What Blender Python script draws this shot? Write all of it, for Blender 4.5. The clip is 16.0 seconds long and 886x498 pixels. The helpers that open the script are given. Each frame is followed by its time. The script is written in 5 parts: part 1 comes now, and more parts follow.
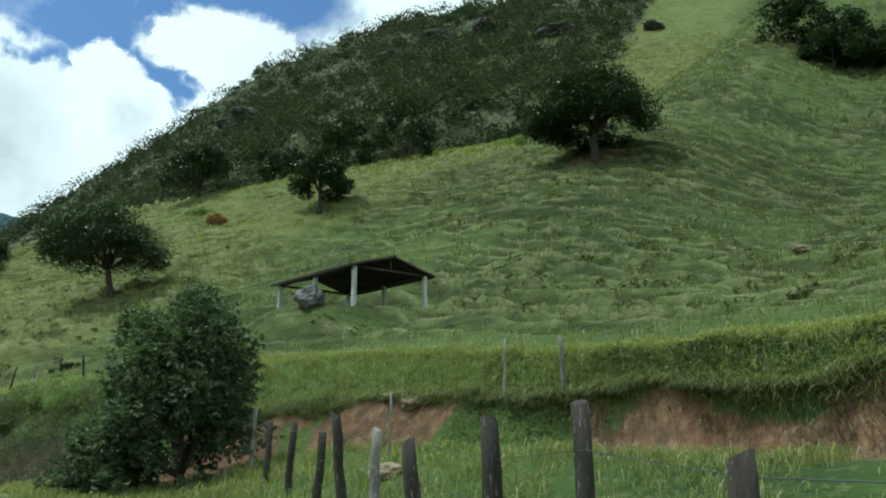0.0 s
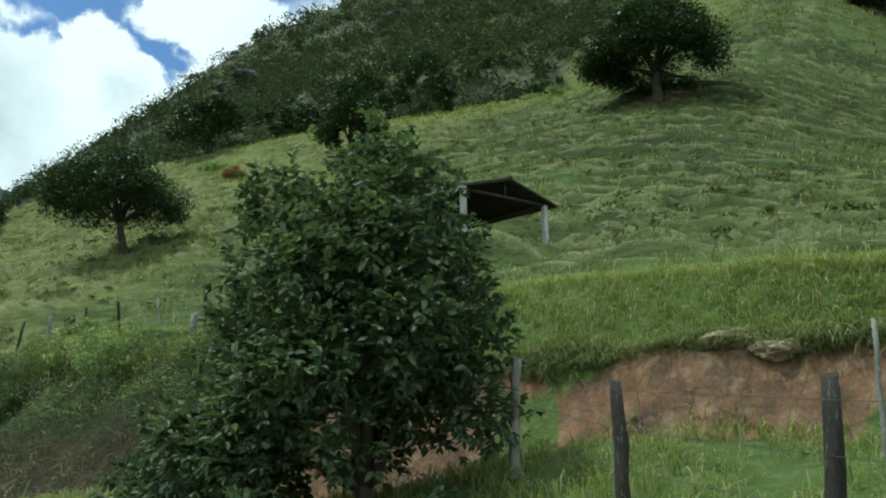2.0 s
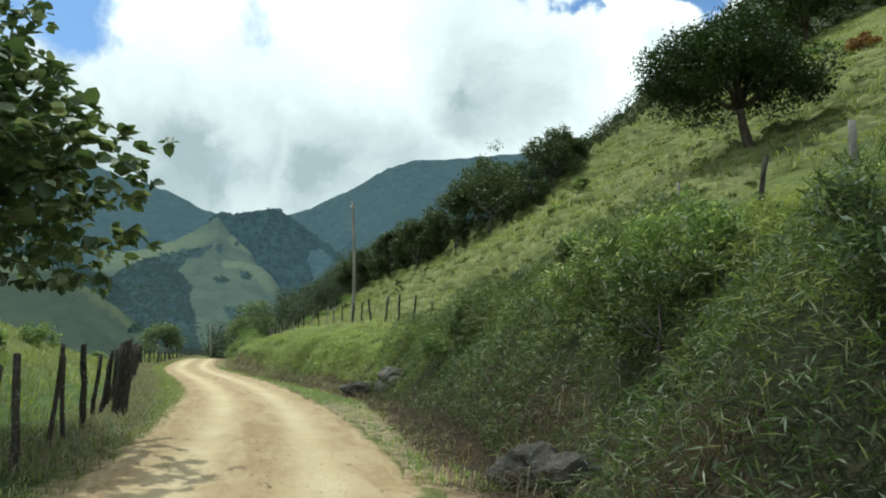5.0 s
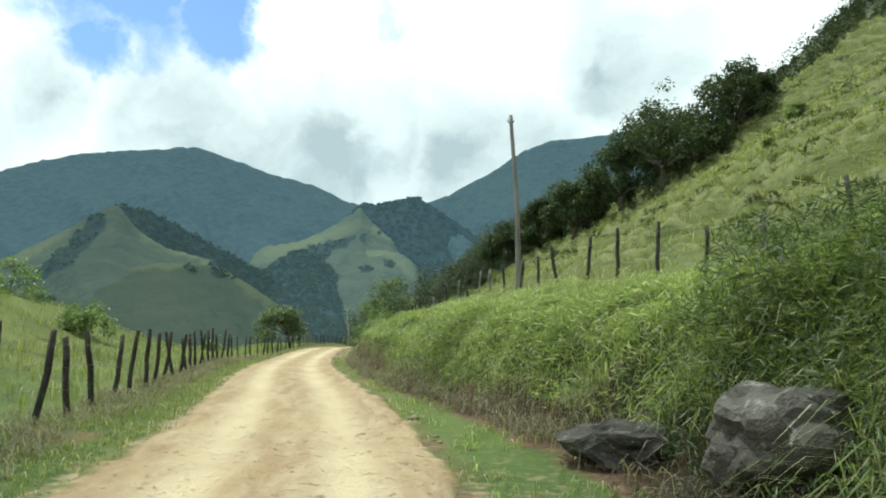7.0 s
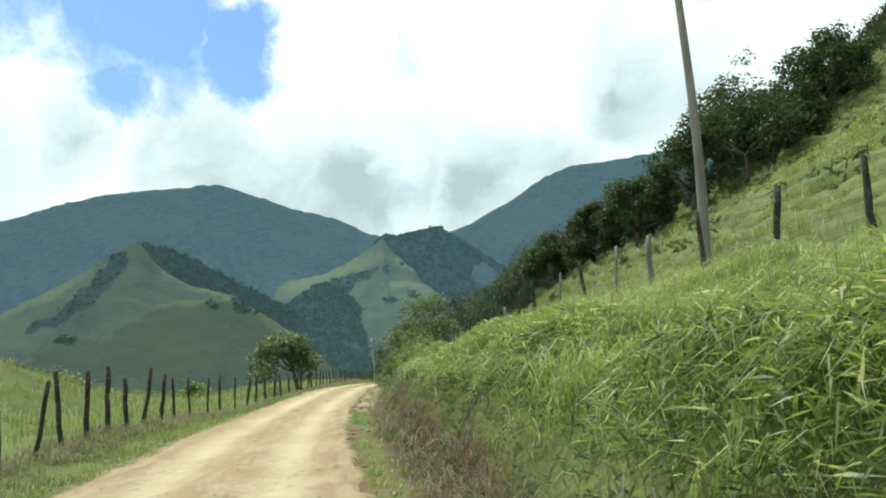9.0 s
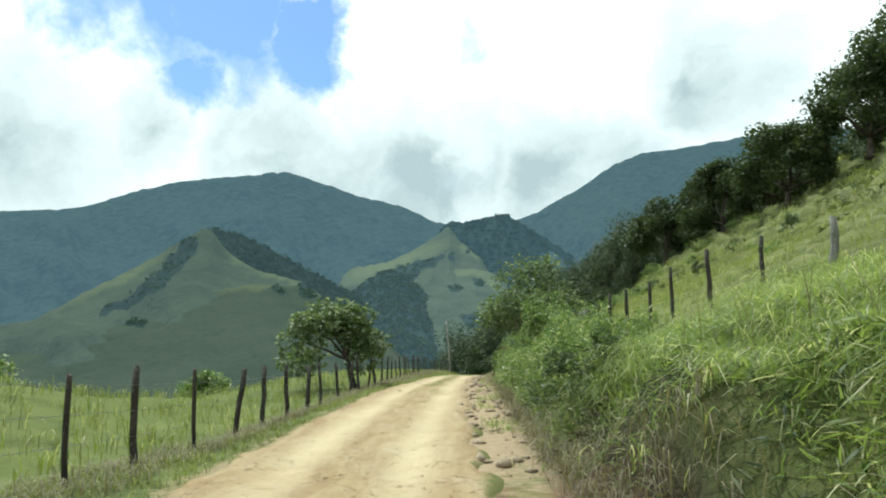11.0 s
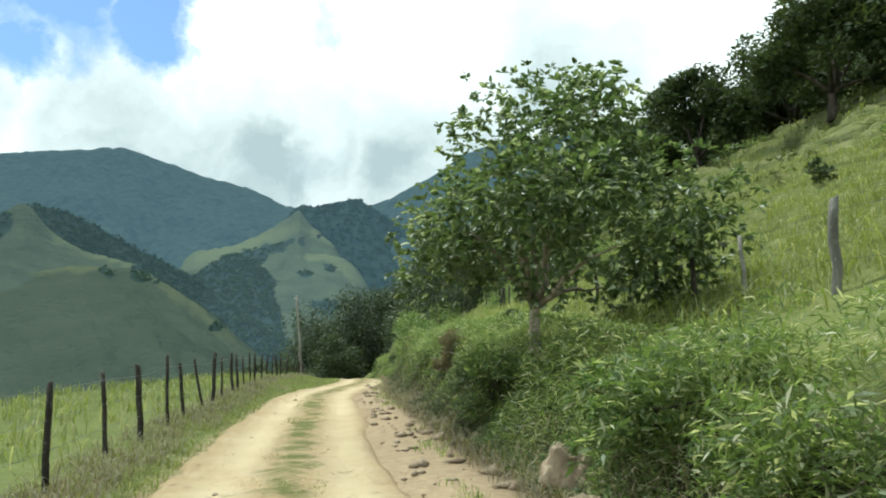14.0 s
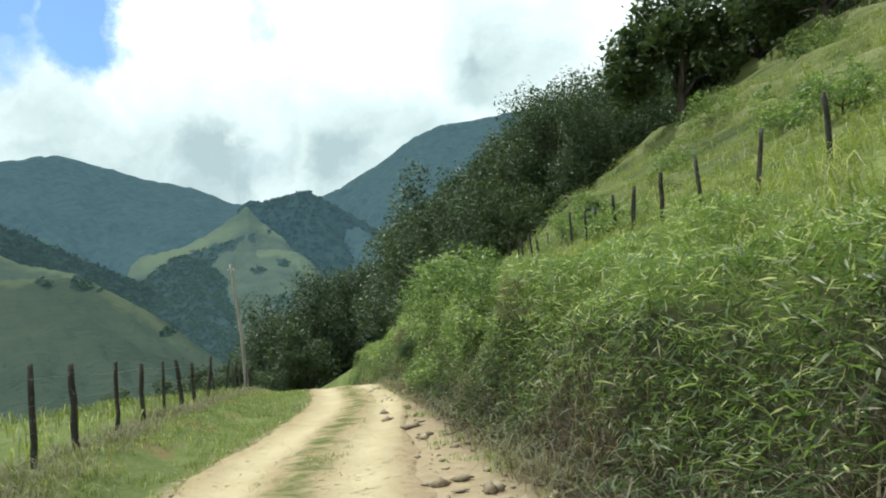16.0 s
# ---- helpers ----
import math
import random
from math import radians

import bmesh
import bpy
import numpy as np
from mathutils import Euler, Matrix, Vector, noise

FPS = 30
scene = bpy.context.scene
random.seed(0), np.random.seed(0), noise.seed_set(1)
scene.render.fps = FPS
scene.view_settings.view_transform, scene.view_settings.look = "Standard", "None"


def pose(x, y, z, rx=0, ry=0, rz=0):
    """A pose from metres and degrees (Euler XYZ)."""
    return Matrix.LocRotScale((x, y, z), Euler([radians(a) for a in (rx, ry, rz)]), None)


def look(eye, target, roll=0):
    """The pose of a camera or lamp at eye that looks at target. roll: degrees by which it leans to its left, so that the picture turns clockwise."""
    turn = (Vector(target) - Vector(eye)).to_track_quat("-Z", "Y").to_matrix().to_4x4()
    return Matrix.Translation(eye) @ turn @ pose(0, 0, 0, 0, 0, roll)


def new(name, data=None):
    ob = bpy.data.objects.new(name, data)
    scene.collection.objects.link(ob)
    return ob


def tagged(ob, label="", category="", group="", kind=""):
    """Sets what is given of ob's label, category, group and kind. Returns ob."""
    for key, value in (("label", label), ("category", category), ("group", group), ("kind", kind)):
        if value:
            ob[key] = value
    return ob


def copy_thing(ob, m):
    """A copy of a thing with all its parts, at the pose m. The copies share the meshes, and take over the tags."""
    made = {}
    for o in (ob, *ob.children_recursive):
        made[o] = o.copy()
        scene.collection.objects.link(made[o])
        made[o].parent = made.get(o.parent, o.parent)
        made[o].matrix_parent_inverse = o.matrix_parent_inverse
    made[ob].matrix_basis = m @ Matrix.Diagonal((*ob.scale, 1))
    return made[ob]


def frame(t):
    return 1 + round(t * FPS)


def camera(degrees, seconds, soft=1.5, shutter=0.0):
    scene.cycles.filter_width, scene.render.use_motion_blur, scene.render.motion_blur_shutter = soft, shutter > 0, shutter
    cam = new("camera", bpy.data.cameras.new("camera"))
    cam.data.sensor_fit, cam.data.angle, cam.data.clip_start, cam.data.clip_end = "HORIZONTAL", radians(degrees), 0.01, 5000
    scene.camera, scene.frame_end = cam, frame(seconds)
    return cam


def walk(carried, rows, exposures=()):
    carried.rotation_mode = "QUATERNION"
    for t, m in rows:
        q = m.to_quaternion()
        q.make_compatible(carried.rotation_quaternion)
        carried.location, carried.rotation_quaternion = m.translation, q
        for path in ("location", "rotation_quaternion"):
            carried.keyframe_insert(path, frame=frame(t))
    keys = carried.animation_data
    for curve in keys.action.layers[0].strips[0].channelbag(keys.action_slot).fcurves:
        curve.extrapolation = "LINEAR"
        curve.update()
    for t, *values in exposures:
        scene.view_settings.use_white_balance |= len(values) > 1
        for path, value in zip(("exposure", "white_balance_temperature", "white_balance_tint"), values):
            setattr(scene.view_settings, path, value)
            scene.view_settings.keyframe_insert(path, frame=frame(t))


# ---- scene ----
# A dirt road along a pasture hillside, seen from a passing vehicle.
# ---- camera ----
cam = camera(59.1, 16.0, soft=2.0)
# seconds, x, y, z, heading to the right of +y, tilt, lean
PATH = [
    (0, -12.36, -31.22, 1.25, 55.76, 14.18, -0.37),
    (0.5, -11.08, -28.47, 1.31, 60.04, 14.73, -0.20),
    (1, -9.77, -25.76, 1.37, 66.49, 14.91, -1.50),
    (1.5, -8.46, -22.88, 1.44, 62.82, 14.87, 0.01),
    (2, -6.89, -19.94, 1.50, 56.04, 12.19, -0.78),
    (2.5, -5.54, -16.76, 1.47, 49.35, 12.47, -0.73),
    (3, -4.26, -13.59, 1.54, 40.28, 12.66, 1.40),
    (3.5, -3.03, -10.38, 1.59, 34.75, 10.23, -0.33),
    (4, -1.96, -7.10, 1.60, 27.94, 8.36, 1.53),
    (4.2, -1.58, -5.75, 1.62, 26.09, 8.91, 2.76),
    (4.5, -1.03, -3.67, 1.70, 22.52, 8.27, 1.60),
    (5, -0.00, -0.00, 1.60, 16.36, 7.82, 1.54),
    (5.2, 0.39, 1.60, 1.57, 15.08, 6.20, 0.92),
    (5.7, 1.15, 5.96, 1.55, 12.02, 4.78, 0.04),
    (6.2, 1.66, 10.65, 1.56, 9.29, 5.12, -0.12),
    (6.7, 1.99, 15.50, 1.58, 7.07, 6.00, 0.09),
    (7.2, 2.16, 20.35, 1.60, 5.53, 6.81, 0.89),
    (7.5, 2.19, 23.19, 1.62, 5.00, 7.23, 1.54),
    (8, 2.12, 27.71, 1.66, 4.88, 7.91, 0.72),
    (8.2, 2.08, 29.50, 1.68, 4.52, 8.36, 0.29),
    (8.5, 1.97, 32.22, 1.72, 4.54, 8.46, -0.44),
    (9, 1.81, 36.75, 1.74, 4.46, 8.71, -1.19),
    (9.5, 1.40, 41.48, 1.83, 1.90, 7.06, -0.92),
    (10, 0.97, 46.25, 1.84, 0.17, 6.87, -0.19),
    (10.5, 0.54, 51.11, 1.83, -0.62, 7.33, 0.13),
    (11, 0.15, 56.09, 1.80, -0.36, 7.96, 0.03),
    (11.5, -0.17, 61.24, 1.78, 1.07, 8.51, -1.08),
    (12, -0.40, 66.61, 1.78, 3.78, 8.84, -3.96),
    (12.5, -0.52, 72.24, 1.85, 7.88, 8.80, -4.04),
    (13, -0.45, 77.99, 2.09, 11.52, 9.61, 0.76),
    (13.5, -0.20, 83.89, 2.28, 9.23, 8.09, 0.83),
    (14, -0.01, 89.94, 2.25, 10.61, 7.01, -0.36),
    (14.5, 0.13, 96.06, 2.11, 10.46, 7.34, -0.79),
    (15, 0.35, 102.22, 2.00, 11.60, 6.41, -1.45),
    (15.5, 0.73, 108.36, 1.90, 12.89, 6.75, -3.61),
    (16, 1.03, 114.46, 1.96, 13.98, 5.81, -5.09),
]
walk(cam, [(t, pose(x, y, z, 90 + tilt, 0, -heading) @ pose(0, 0, 0, 0, 0, lean)) for t, x, y, z, heading, tilt, lean in PATH],
     exposures=[(0, -0.12, 5700, -8), (2.2, -0.10, 5750, -8), (4, 0.0, 6050, -5), (5.2, 0.08, 6100, -4), (7.5, 0.3, 6130, -4), (16, 0.3, 6130, -4)])

# ---- sky and sun ----
SUN_AZ, SUN_EL = radians(-35), radians(65)
world = bpy.data.worlds.new("world")
scene.world = world
world.use_nodes = True
N, L = world.node_tree.nodes, world.node_tree.links
N.clear()


def nd(tree, kind, **values):
    """A node with its settings; keys that name an input socket set that socket."""
    n = tree.nodes.new(kind)
    for key, v in values.items():
        if key == "op":
            n.operation = v
        elif key == "blend":
            n.blend_type = v
        elif key == "dtype":
            n.data_type = v
        else:
            n.inputs[key.replace("_", " ")].default_value = v
    return n


def ramp(tree, stops, fac=None, mode="LINEAR"):
    n = tree.nodes.new("ShaderNodeValToRGB")
    n.color_ramp.interpolation = mode
    el = n.color_ramp.elements
    while len(el) < len(stops):
        el.new(0.5)
    for e, (p, c) in zip(el, stops):
        e.position, e.color = p, (*c, 1) if len(c) == 3 else c
    if fac is not None:
        tree.links.new(fac, n.inputs[0])
    return n.outputs[0]


def mixc(tree, fac, a, b, blend="MIX"):
    n = tree.nodes.new("ShaderNodeMix")
    n.data_type, n.blend_type = "RGBA", blend
    for sock, v in ((n.inputs[0], fac), (n.inputs[6], a), (n.inputs[7], b)):
        if isinstance(v, bpy.types.NodeSocket):
            tree.links.new(v, sock)
        else:
            sock.default_value = v if isinstance(v, (int, float)) else (*v, 1)
    return n.outputs[2]


def math2(tree, op, a, b=0.0, clamp=False):
    n = tree.nodes.new("ShaderNodeMath")
    n.operation, n.use_clamp = op, clamp
    for sock, v in ((n.inputs[0], a), (n.inputs[1], b)):
        if isinstance(v, bpy.types.NodeSocket):
            tree.links.new(v, sock)
        else:
            sock.default_value = v
    return n.outputs[0]


def noise3(tree, vec, scale, detail=4.0, rough=0.55, dist=0.0):
    n = tree.nodes.new("ShaderNodeTexNoise")
    n.inputs["Scale"].default_value, n.inputs["Detail"].default_value = scale, detail
    n.inputs["Roughness"].default_value, n.inputs["Distortion"].default_value = rough, dist
    if vec is not None:
        tree.links.new(vec, n.inputs["Vector"])
    return n.outputs["Fac"]


def build_world():
    t = world.node_tree
    tc = nd(t, "ShaderNodeTexCoord")
    sky = nd(t, "ShaderNodeTexSky")
    sky.sky_type, sky.sun_disc = "NISHITA", False
    sky.sun_elevation, sky.sun_rotation = SUN_EL, SUN_AZ
    blue = mixc(t, 1.0, sky.outputs[0], (0.100, 0.117, 0.140), "MULTIPLY")
    sep = nd(t, "ShaderNodeSeparateXYZ")
    t.links.new(tc.outputs["Generated"], sep.inputs[0])

    def vec(op, a, b):
        n = t.nodes.new("ShaderNodeVectorMath")
        n.operation = op
        for sock, v in ((n.inputs[0], a), (n.inputs[1], b)):
            if isinstance(v, bpy.types.NodeSocket):
                t.links.new(v, sock)
            else:
                sock.default_value = v
        return n

    def swirl(scale, detail, amount, rough=0.6):
        """The direction pushed about by noise, so that edges billow."""
        n = t.nodes.new("ShaderNodeTexNoise")
        n.inputs["Scale"].default_value, n.inputs["Detail"].default_value, n.inputs["Roughness"].default_value = scale, detail, rough
        t.links.new(tc.outputs["Generated"], n.inputs["Vector"])
        push = vec("MULTIPLY", vec("SUBTRACT", n.outputs["Color"], (0.5, 0.5, 0.5)).outputs[0], (amount, amount, amount))
        return vec("ADD", tc.outputs["Generated"], push.outputs[0]).outputs[0]

    def lobes(where, items):
        """Round patches of sky (bearing, height, radius in degrees, weight), the strongest at each place."""
        total = None
        for az, el, radius, weight in items:
            a, e = radians(az), radians(el)
            far = vec("DISTANCE", where, (math.sin(a) * math.cos(e), math.cos(a) * math.cos(e), math.sin(e))).outputs["Value"]
            g = math2(t, "MULTIPLY", math2(t, "SUBTRACT", 1.0, math2(t, "DIVIDE", far, radians(radius) * 1.5), True), weight)
            total = g if total is None else math2(t, "MAXIMUM", total, g)
        return total

    billows, soft = swirl(9.0, 7.0, 0.16), swirl(6.0, 6.0, 0.20)
    gaps = lobes(billows, [(-17, 24.5, 5.8, 0.98), (-19, 19, 2.6, 0.85), (-10.5, 22.2, 3.0, 1.1), (-26, 30, 7, 1.5), (1.0, 22.5, 3.4, 0.34), (4.9, 19.0, 2.2, 0.30), (27.0, 24.2, 2.0, 1.3),
                           (28.6, 28, 5.5, 1.12), (34.7, 25.4, 3.0, 1.7), (36, 32, 7, 0.92), (44, 33, 6, 0.8), (-80, 55, 18, 1.2), (150, 45, 22, 1.2)])
    heaps = lobes(billows, [(31.4, 24.2, 2.5, 1.7), (30.6, 25.8, 1.5, 1.5), (37.8, 27.2, 3.2, 1.7), (35.6, 28.8, 1.4, 1.5), (26, 20.5, 4.0, 1.4), (40, 23, 4.0, 1.2)])
    cover = noise3(t, tc.outputs["Generated"], 5.5, 9.0, 0.56, 0.3)
    thickness = math2(t, "ADD", math2(t, "MULTIPLY", math2(t, "SUBTRACT", cover, 0.5), 1.5), math2(t, "ADD", 0.78, math2(t, "SUBTRACT", heaps, gaps)))
    mask = ramp(t, [(0.16, (0, 0, 0)), (0.30, (0.22, 0.22, 0.22)), (0.42, (0.62, 0.62, 0.62)), (0.50, (0.94, 0.94, 0.94)), (0.62, (1, 1, 1))], thickness)
    # shaded undersides hang low over the mountains
    shade = lobes(soft, [(-2.5, 13.6, 5.0, 1.0), (6.8, 13.4, 5.0, 1.0), (-12.2, 15.6, 5.2, 0.95), (19.5, 19.6, 5.5, 1.0), (-21, 16.2, 3.6, 0.8), (13, 14.0, 5.0, 0.7), (2, 14.4, 5.5, 0.8), (-7.5, 14.6, 5.5, 0.8), (-30, 14, 7, 0.8), (23, 18.5, 4, 0.7), (33, 22.5, 1.6, 0.5), (50, 20, 8, 0.8)])
    wisps = noise3(t, soft, 7.0, 7.0, 0.58, 0.4)
    low = ramp(t, [(0.17, (0.40, 0.40, 0.40)), (0.27, (0.16, 0.16, 0.16)), (0.40, (0, 0, 0))], sep.outputs[2])
    grey = math2(t, "ADD", math2(t, "MULTIPLY", shade, math2(t, "ADD", 0.25, math2(t, "MULTIPLY", wisps, 1.5))), math2(t, "MULTIPLY", low, wisps), True)
    cloud = mixc(t, grey, (1.14, 1.165, 1.17), (0.45, 0.52, 0.55))
    out = mixc(t, mask, blue, cloud)
    bg = nd(t, "ShaderNodeBackground", Strength=1.0)
    t.links.new(out, bg.inputs[0])
    wo = nd(t, "ShaderNodeOutputWorld")
    t.links.new(bg.outputs[0], wo.inputs[0])


build_world()
sun_data = bpy.data.lights.new("sun", "SUN")
sun_data.energy, sun_data.angle, sun_data.color = 3.1, radians(0.6), (1.0, 0.97, 0.91)
sun = new("sun", sun_data)
sun.matrix_world = look((0, 0, 60), (-math.sin(SUN_AZ) * math.cos(SUN_EL), -math.cos(SUN_AZ) * math.cos(SUN_EL), 60 - math.sin(SUN_EL)))

# ---- materials ----
def material(name, rough=0.9, spec=0.2):
    m = bpy.data.materials.new(name)
    m.use_nodes = True
    t = m.node_tree
    b = t.nodes["Principled BSDF"]
    b.inputs["Roughness"].default_value = rough
    b.inputs["Specular IOR Level"].default_value = spec
    return m, t, b


def bump(t, b, height, strength, distance):
    n = nd(t, "ShaderNodeBump", Strength=strength, Distance=distance)
    t.links.new(height, n.inputs["Height"])
    t.links.new(n.outputs[0], b.inputs["Normal"])


def coords(t):
    return nd(t, "ShaderNodeTexCoord").outputs["Object"]


def attribute(t, name):
    n = t.nodes.new("ShaderNodeAttribute")
    n.attribute_name = name
    return n.outputs["Fac"]


GREEN_DARK, GREEN_MID, GREEN_LIT = (0.025, 0.046, 0.014), (0.052, 0.086, 0.024), (0.092, 0.130, 0.034)
STRAW, SOIL_RED, SOIL_DARK, SAND = (0.23, 0.205, 0.10), (0.20, 0.110, 0.062), (0.070, 0.052, 0.038), (0.43, 0.34, 0.215)


def ground_material():
    m, t, b = material("pasture", 0.95, 0.1)
    v = coords(t)
    big, mid, fine = noise3(t, v, 0.045, 4), noise3(t, v, 0.45, 5, 0.6), noise3(t, v, 6.0, 4, 0.65)
    green = mixc(t, ramp(t, [(0.35, (0, 0, 0)), (0.65, (1, 1, 1))], mid), GREEN_DARK, GREEN_MID)
    green = mixc(t, math2(t, "MULTIPLY", ramp(t, [(0.40, (0, 0, 0)), (0.62, (1, 1, 1))], big), 0.75), green, GREEN_LIT)
    green = mixc(t, math2(t, "MULTIPLY", ramp(t, [(0.52, (0, 0, 0)), (0.75, (1, 1, 1))], fine), 0.55), green, STRAW)
    # the sunnier stretch of hillside is put into the grass colour
    green = mixc(t, math2(t, "MULTIPLY", attribute(t, "bright_tone"), ramp(t, [(0.30, (0.35, 0.35, 0.35)), (0.60, (0.9, 0.9, 0.9))], mid)), green, (0.165, 0.180, 0.058))
    lumps = noise3(t, v, 2.2, 6, 0.7)
    earth = mixc(t, ramp(t, [(0.30, (0, 0, 0)), (0.62, (1, 1, 1))], noise3(t, v, 1.3, 6, 0.65)), SOIL_DARK, SOIL_RED)
    earth = mixc(t, math2(t, "MULTIPLY", ramp(t, [(0.52, (0, 0, 0)), (0.66, (1, 1, 1))], lumps), 0.7), earth, (0.30, 0.205, 0.125))
    earth = mixc(t, math2(t, "MULTIPLY", ramp(t, [(0.36, (1, 1, 1)), (0.46, (0, 0, 0))], lumps), 0.6), earth, (0.055, 0.050, 0.026))
    soil = math2(t, "ADD", attribute(t, "soil"), math2(t, "MULTIPLY", math2(t, "SUBTRACT", mid, 0.5), 0.9))
    col = mixc(t, ramp(t, [(0.42, (0, 0, 0)), (0.60, (1, 1, 1))], soil), green, earth)
    col = mixc(t, attribute(t, "wooded"), col, mixc(t, ramp(t, [(0.40, (0, 0, 0)), (0.62, (1, 1, 1))], noise3(t, v, 0.07, 5, 0.65)), (0.035, 0.050, 0.022), (0.105, 0.112, 0.078)))
    clod = noise3(t, v, 3.5, 6, 0.7)
    washed = math2(t, "ADD", attribute(t, "clay"), math2(t, "MULTIPLY", math2(t, "SUBTRACT", clod, 0.5), 0.9))
    col = mixc(t, ramp(t, [(0.30, (0, 0, 0)), (0.55, (1, 1, 1))], washed), col, mixc(t, fine, (0.20, 0.135, 0.08), (0.46, 0.36, 0.23)))
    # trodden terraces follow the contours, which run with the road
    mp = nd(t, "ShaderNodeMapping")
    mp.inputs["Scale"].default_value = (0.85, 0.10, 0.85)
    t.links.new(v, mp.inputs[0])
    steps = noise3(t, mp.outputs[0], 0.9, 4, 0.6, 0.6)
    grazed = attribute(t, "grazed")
    # lit tops and dark undersides of the steps, put into the colour
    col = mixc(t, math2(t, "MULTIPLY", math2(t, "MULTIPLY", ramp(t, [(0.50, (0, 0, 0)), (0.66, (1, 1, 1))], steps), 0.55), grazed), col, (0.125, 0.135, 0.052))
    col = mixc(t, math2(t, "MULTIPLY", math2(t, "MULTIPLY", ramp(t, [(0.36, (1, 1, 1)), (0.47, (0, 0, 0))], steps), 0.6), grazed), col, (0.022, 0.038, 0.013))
    # risers painted dark for the shade of overhanging grass; trodden edges pale dry grass
    worn = math2(t, "MULTIPLY", attribute(t, "riser_shade"), ramp(t, [(0.30, (0.15, 0.15, 0.15)), (0.55, (1, 1, 1))], mid))
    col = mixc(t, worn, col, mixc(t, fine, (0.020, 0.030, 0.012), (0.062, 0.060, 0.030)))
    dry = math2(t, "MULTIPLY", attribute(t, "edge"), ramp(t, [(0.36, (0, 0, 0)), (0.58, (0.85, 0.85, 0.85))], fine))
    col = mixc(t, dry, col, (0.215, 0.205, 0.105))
    # bank soil, taken near black for the shade under the growth
    col = mixc(t, attribute(t, "shaded_soil"), col, mixc(t, mid, (0.011, 0.010, 0.007), (0.034, 0.029, 0.019)))
    t.links.new(col, b.inputs["Base Color"])
    bump(t, b, math2(t, "ADD", math2(t, "MULTIPLY", fine, 0.15), math2(t, "ADD", math2(t, "MULTIPLY", mid, 0.5), math2(t, "MULTIPLY", math2(t, "MULTIPLY", steps, grazed), 1.2))), 1.0, 0.45)
    return m


def road_material():
    m, t, b = material("sandy_road", 0.97, 0.1)
    v = coords(t)
    big, mid, fine = noise3(t, v, 0.30, 5), noise3(t, v, 1.6, 6, 0.65), noise3(t, v, 13.0, 5, 0.7)
    sand = mixc(t, ramp(t, [(0.36, (0, 0, 0)), (0.64, (1, 1, 1))], mid), (0.385, 0.285, 0.155), SAND)
    mp = nd(t, "ShaderNodeMapping")
    mp.inputs["Scale"].default_value = (1.0, 0.16, 1.0)
    t.links.new(v, mp.inputs[0])
    smear = noise3(t, mp.outputs[0], 3.0, 6, 0.62, 0.6)
    # churned earth between the tracks, browner and full of clods
    churned = math2(t, "MULTIPLY", attribute(t, "rubble"), ramp(t, [(0.40, (0, 0, 0)), (0.60, (1, 1, 1))], smear))
    sand = mixc(t, math2(t, "MULTIPLY", churned, 0.75), sand, (0.29, 0.195, 0.105))
    packed = math2(t, "MULTIPLY", attribute(t, "wear"), ramp(t, [(0.30, (0.35, 0.35, 0.35)), (0.60, (1, 1, 1))], big))
    sand = mixc(t, math2(t, "MULTIPLY", packed, 0.72), sand, (0.60, 0.49, 0.315))
    clods = ramp(t, [(0.60, (0, 0, 0)), (0.68, (1, 1, 1))], math2(t, "ADD", math2(t, "MULTIPLY", fine, 0.6), math2(t, "MULTIPLY", noise3(t, v, 4.5, 5, 0.7), 0.45)))
    sand = mixc(t, math2(t, "MULTIPLY", clods, math2(t, "ADD", 0.15, math2(t, "MULTIPLY", attribute(t, "rubble"), 0.6))), sand, (0.185, 0.125, 0.07))
    # washed-out gutter: reddish clay with pale stones
    clay = mixc(t, noise3(t, v, 5.0, 5, 0.7), (0.20, 0.125, 0.072), (0.46, 0.35, 0.22))
    sand = mixc(t, math2(t, "MULTIPLY", attribute(t, "gutter"), 0.8), sand, clay)
    edge = math2(t, "ADD", attribute(t, "edge"), math2(t, "MULTIPLY", math2(t, "SUBTRACT", mid, 0.5), 1.5))
    turf = mixc(t, fine, (0.070, 0.092, 0.026), (0.21, 0.195, 0.078))
    col = mixc(t, ramp(t, [(0.42, (0, 0, 0)), (0.72, (1, 1, 1))], edge), sand, turf)
    t.links.new(col, b.inputs["Base Color"])
    bump(t, b, math2(t, "ADD", math2(t, "ADD", fine, math2(t, "MULTIPLY", clods, 0.8)), math2(t, "MULTIPLY", mid, 2.5)), 0.9, 0.045)
    return m


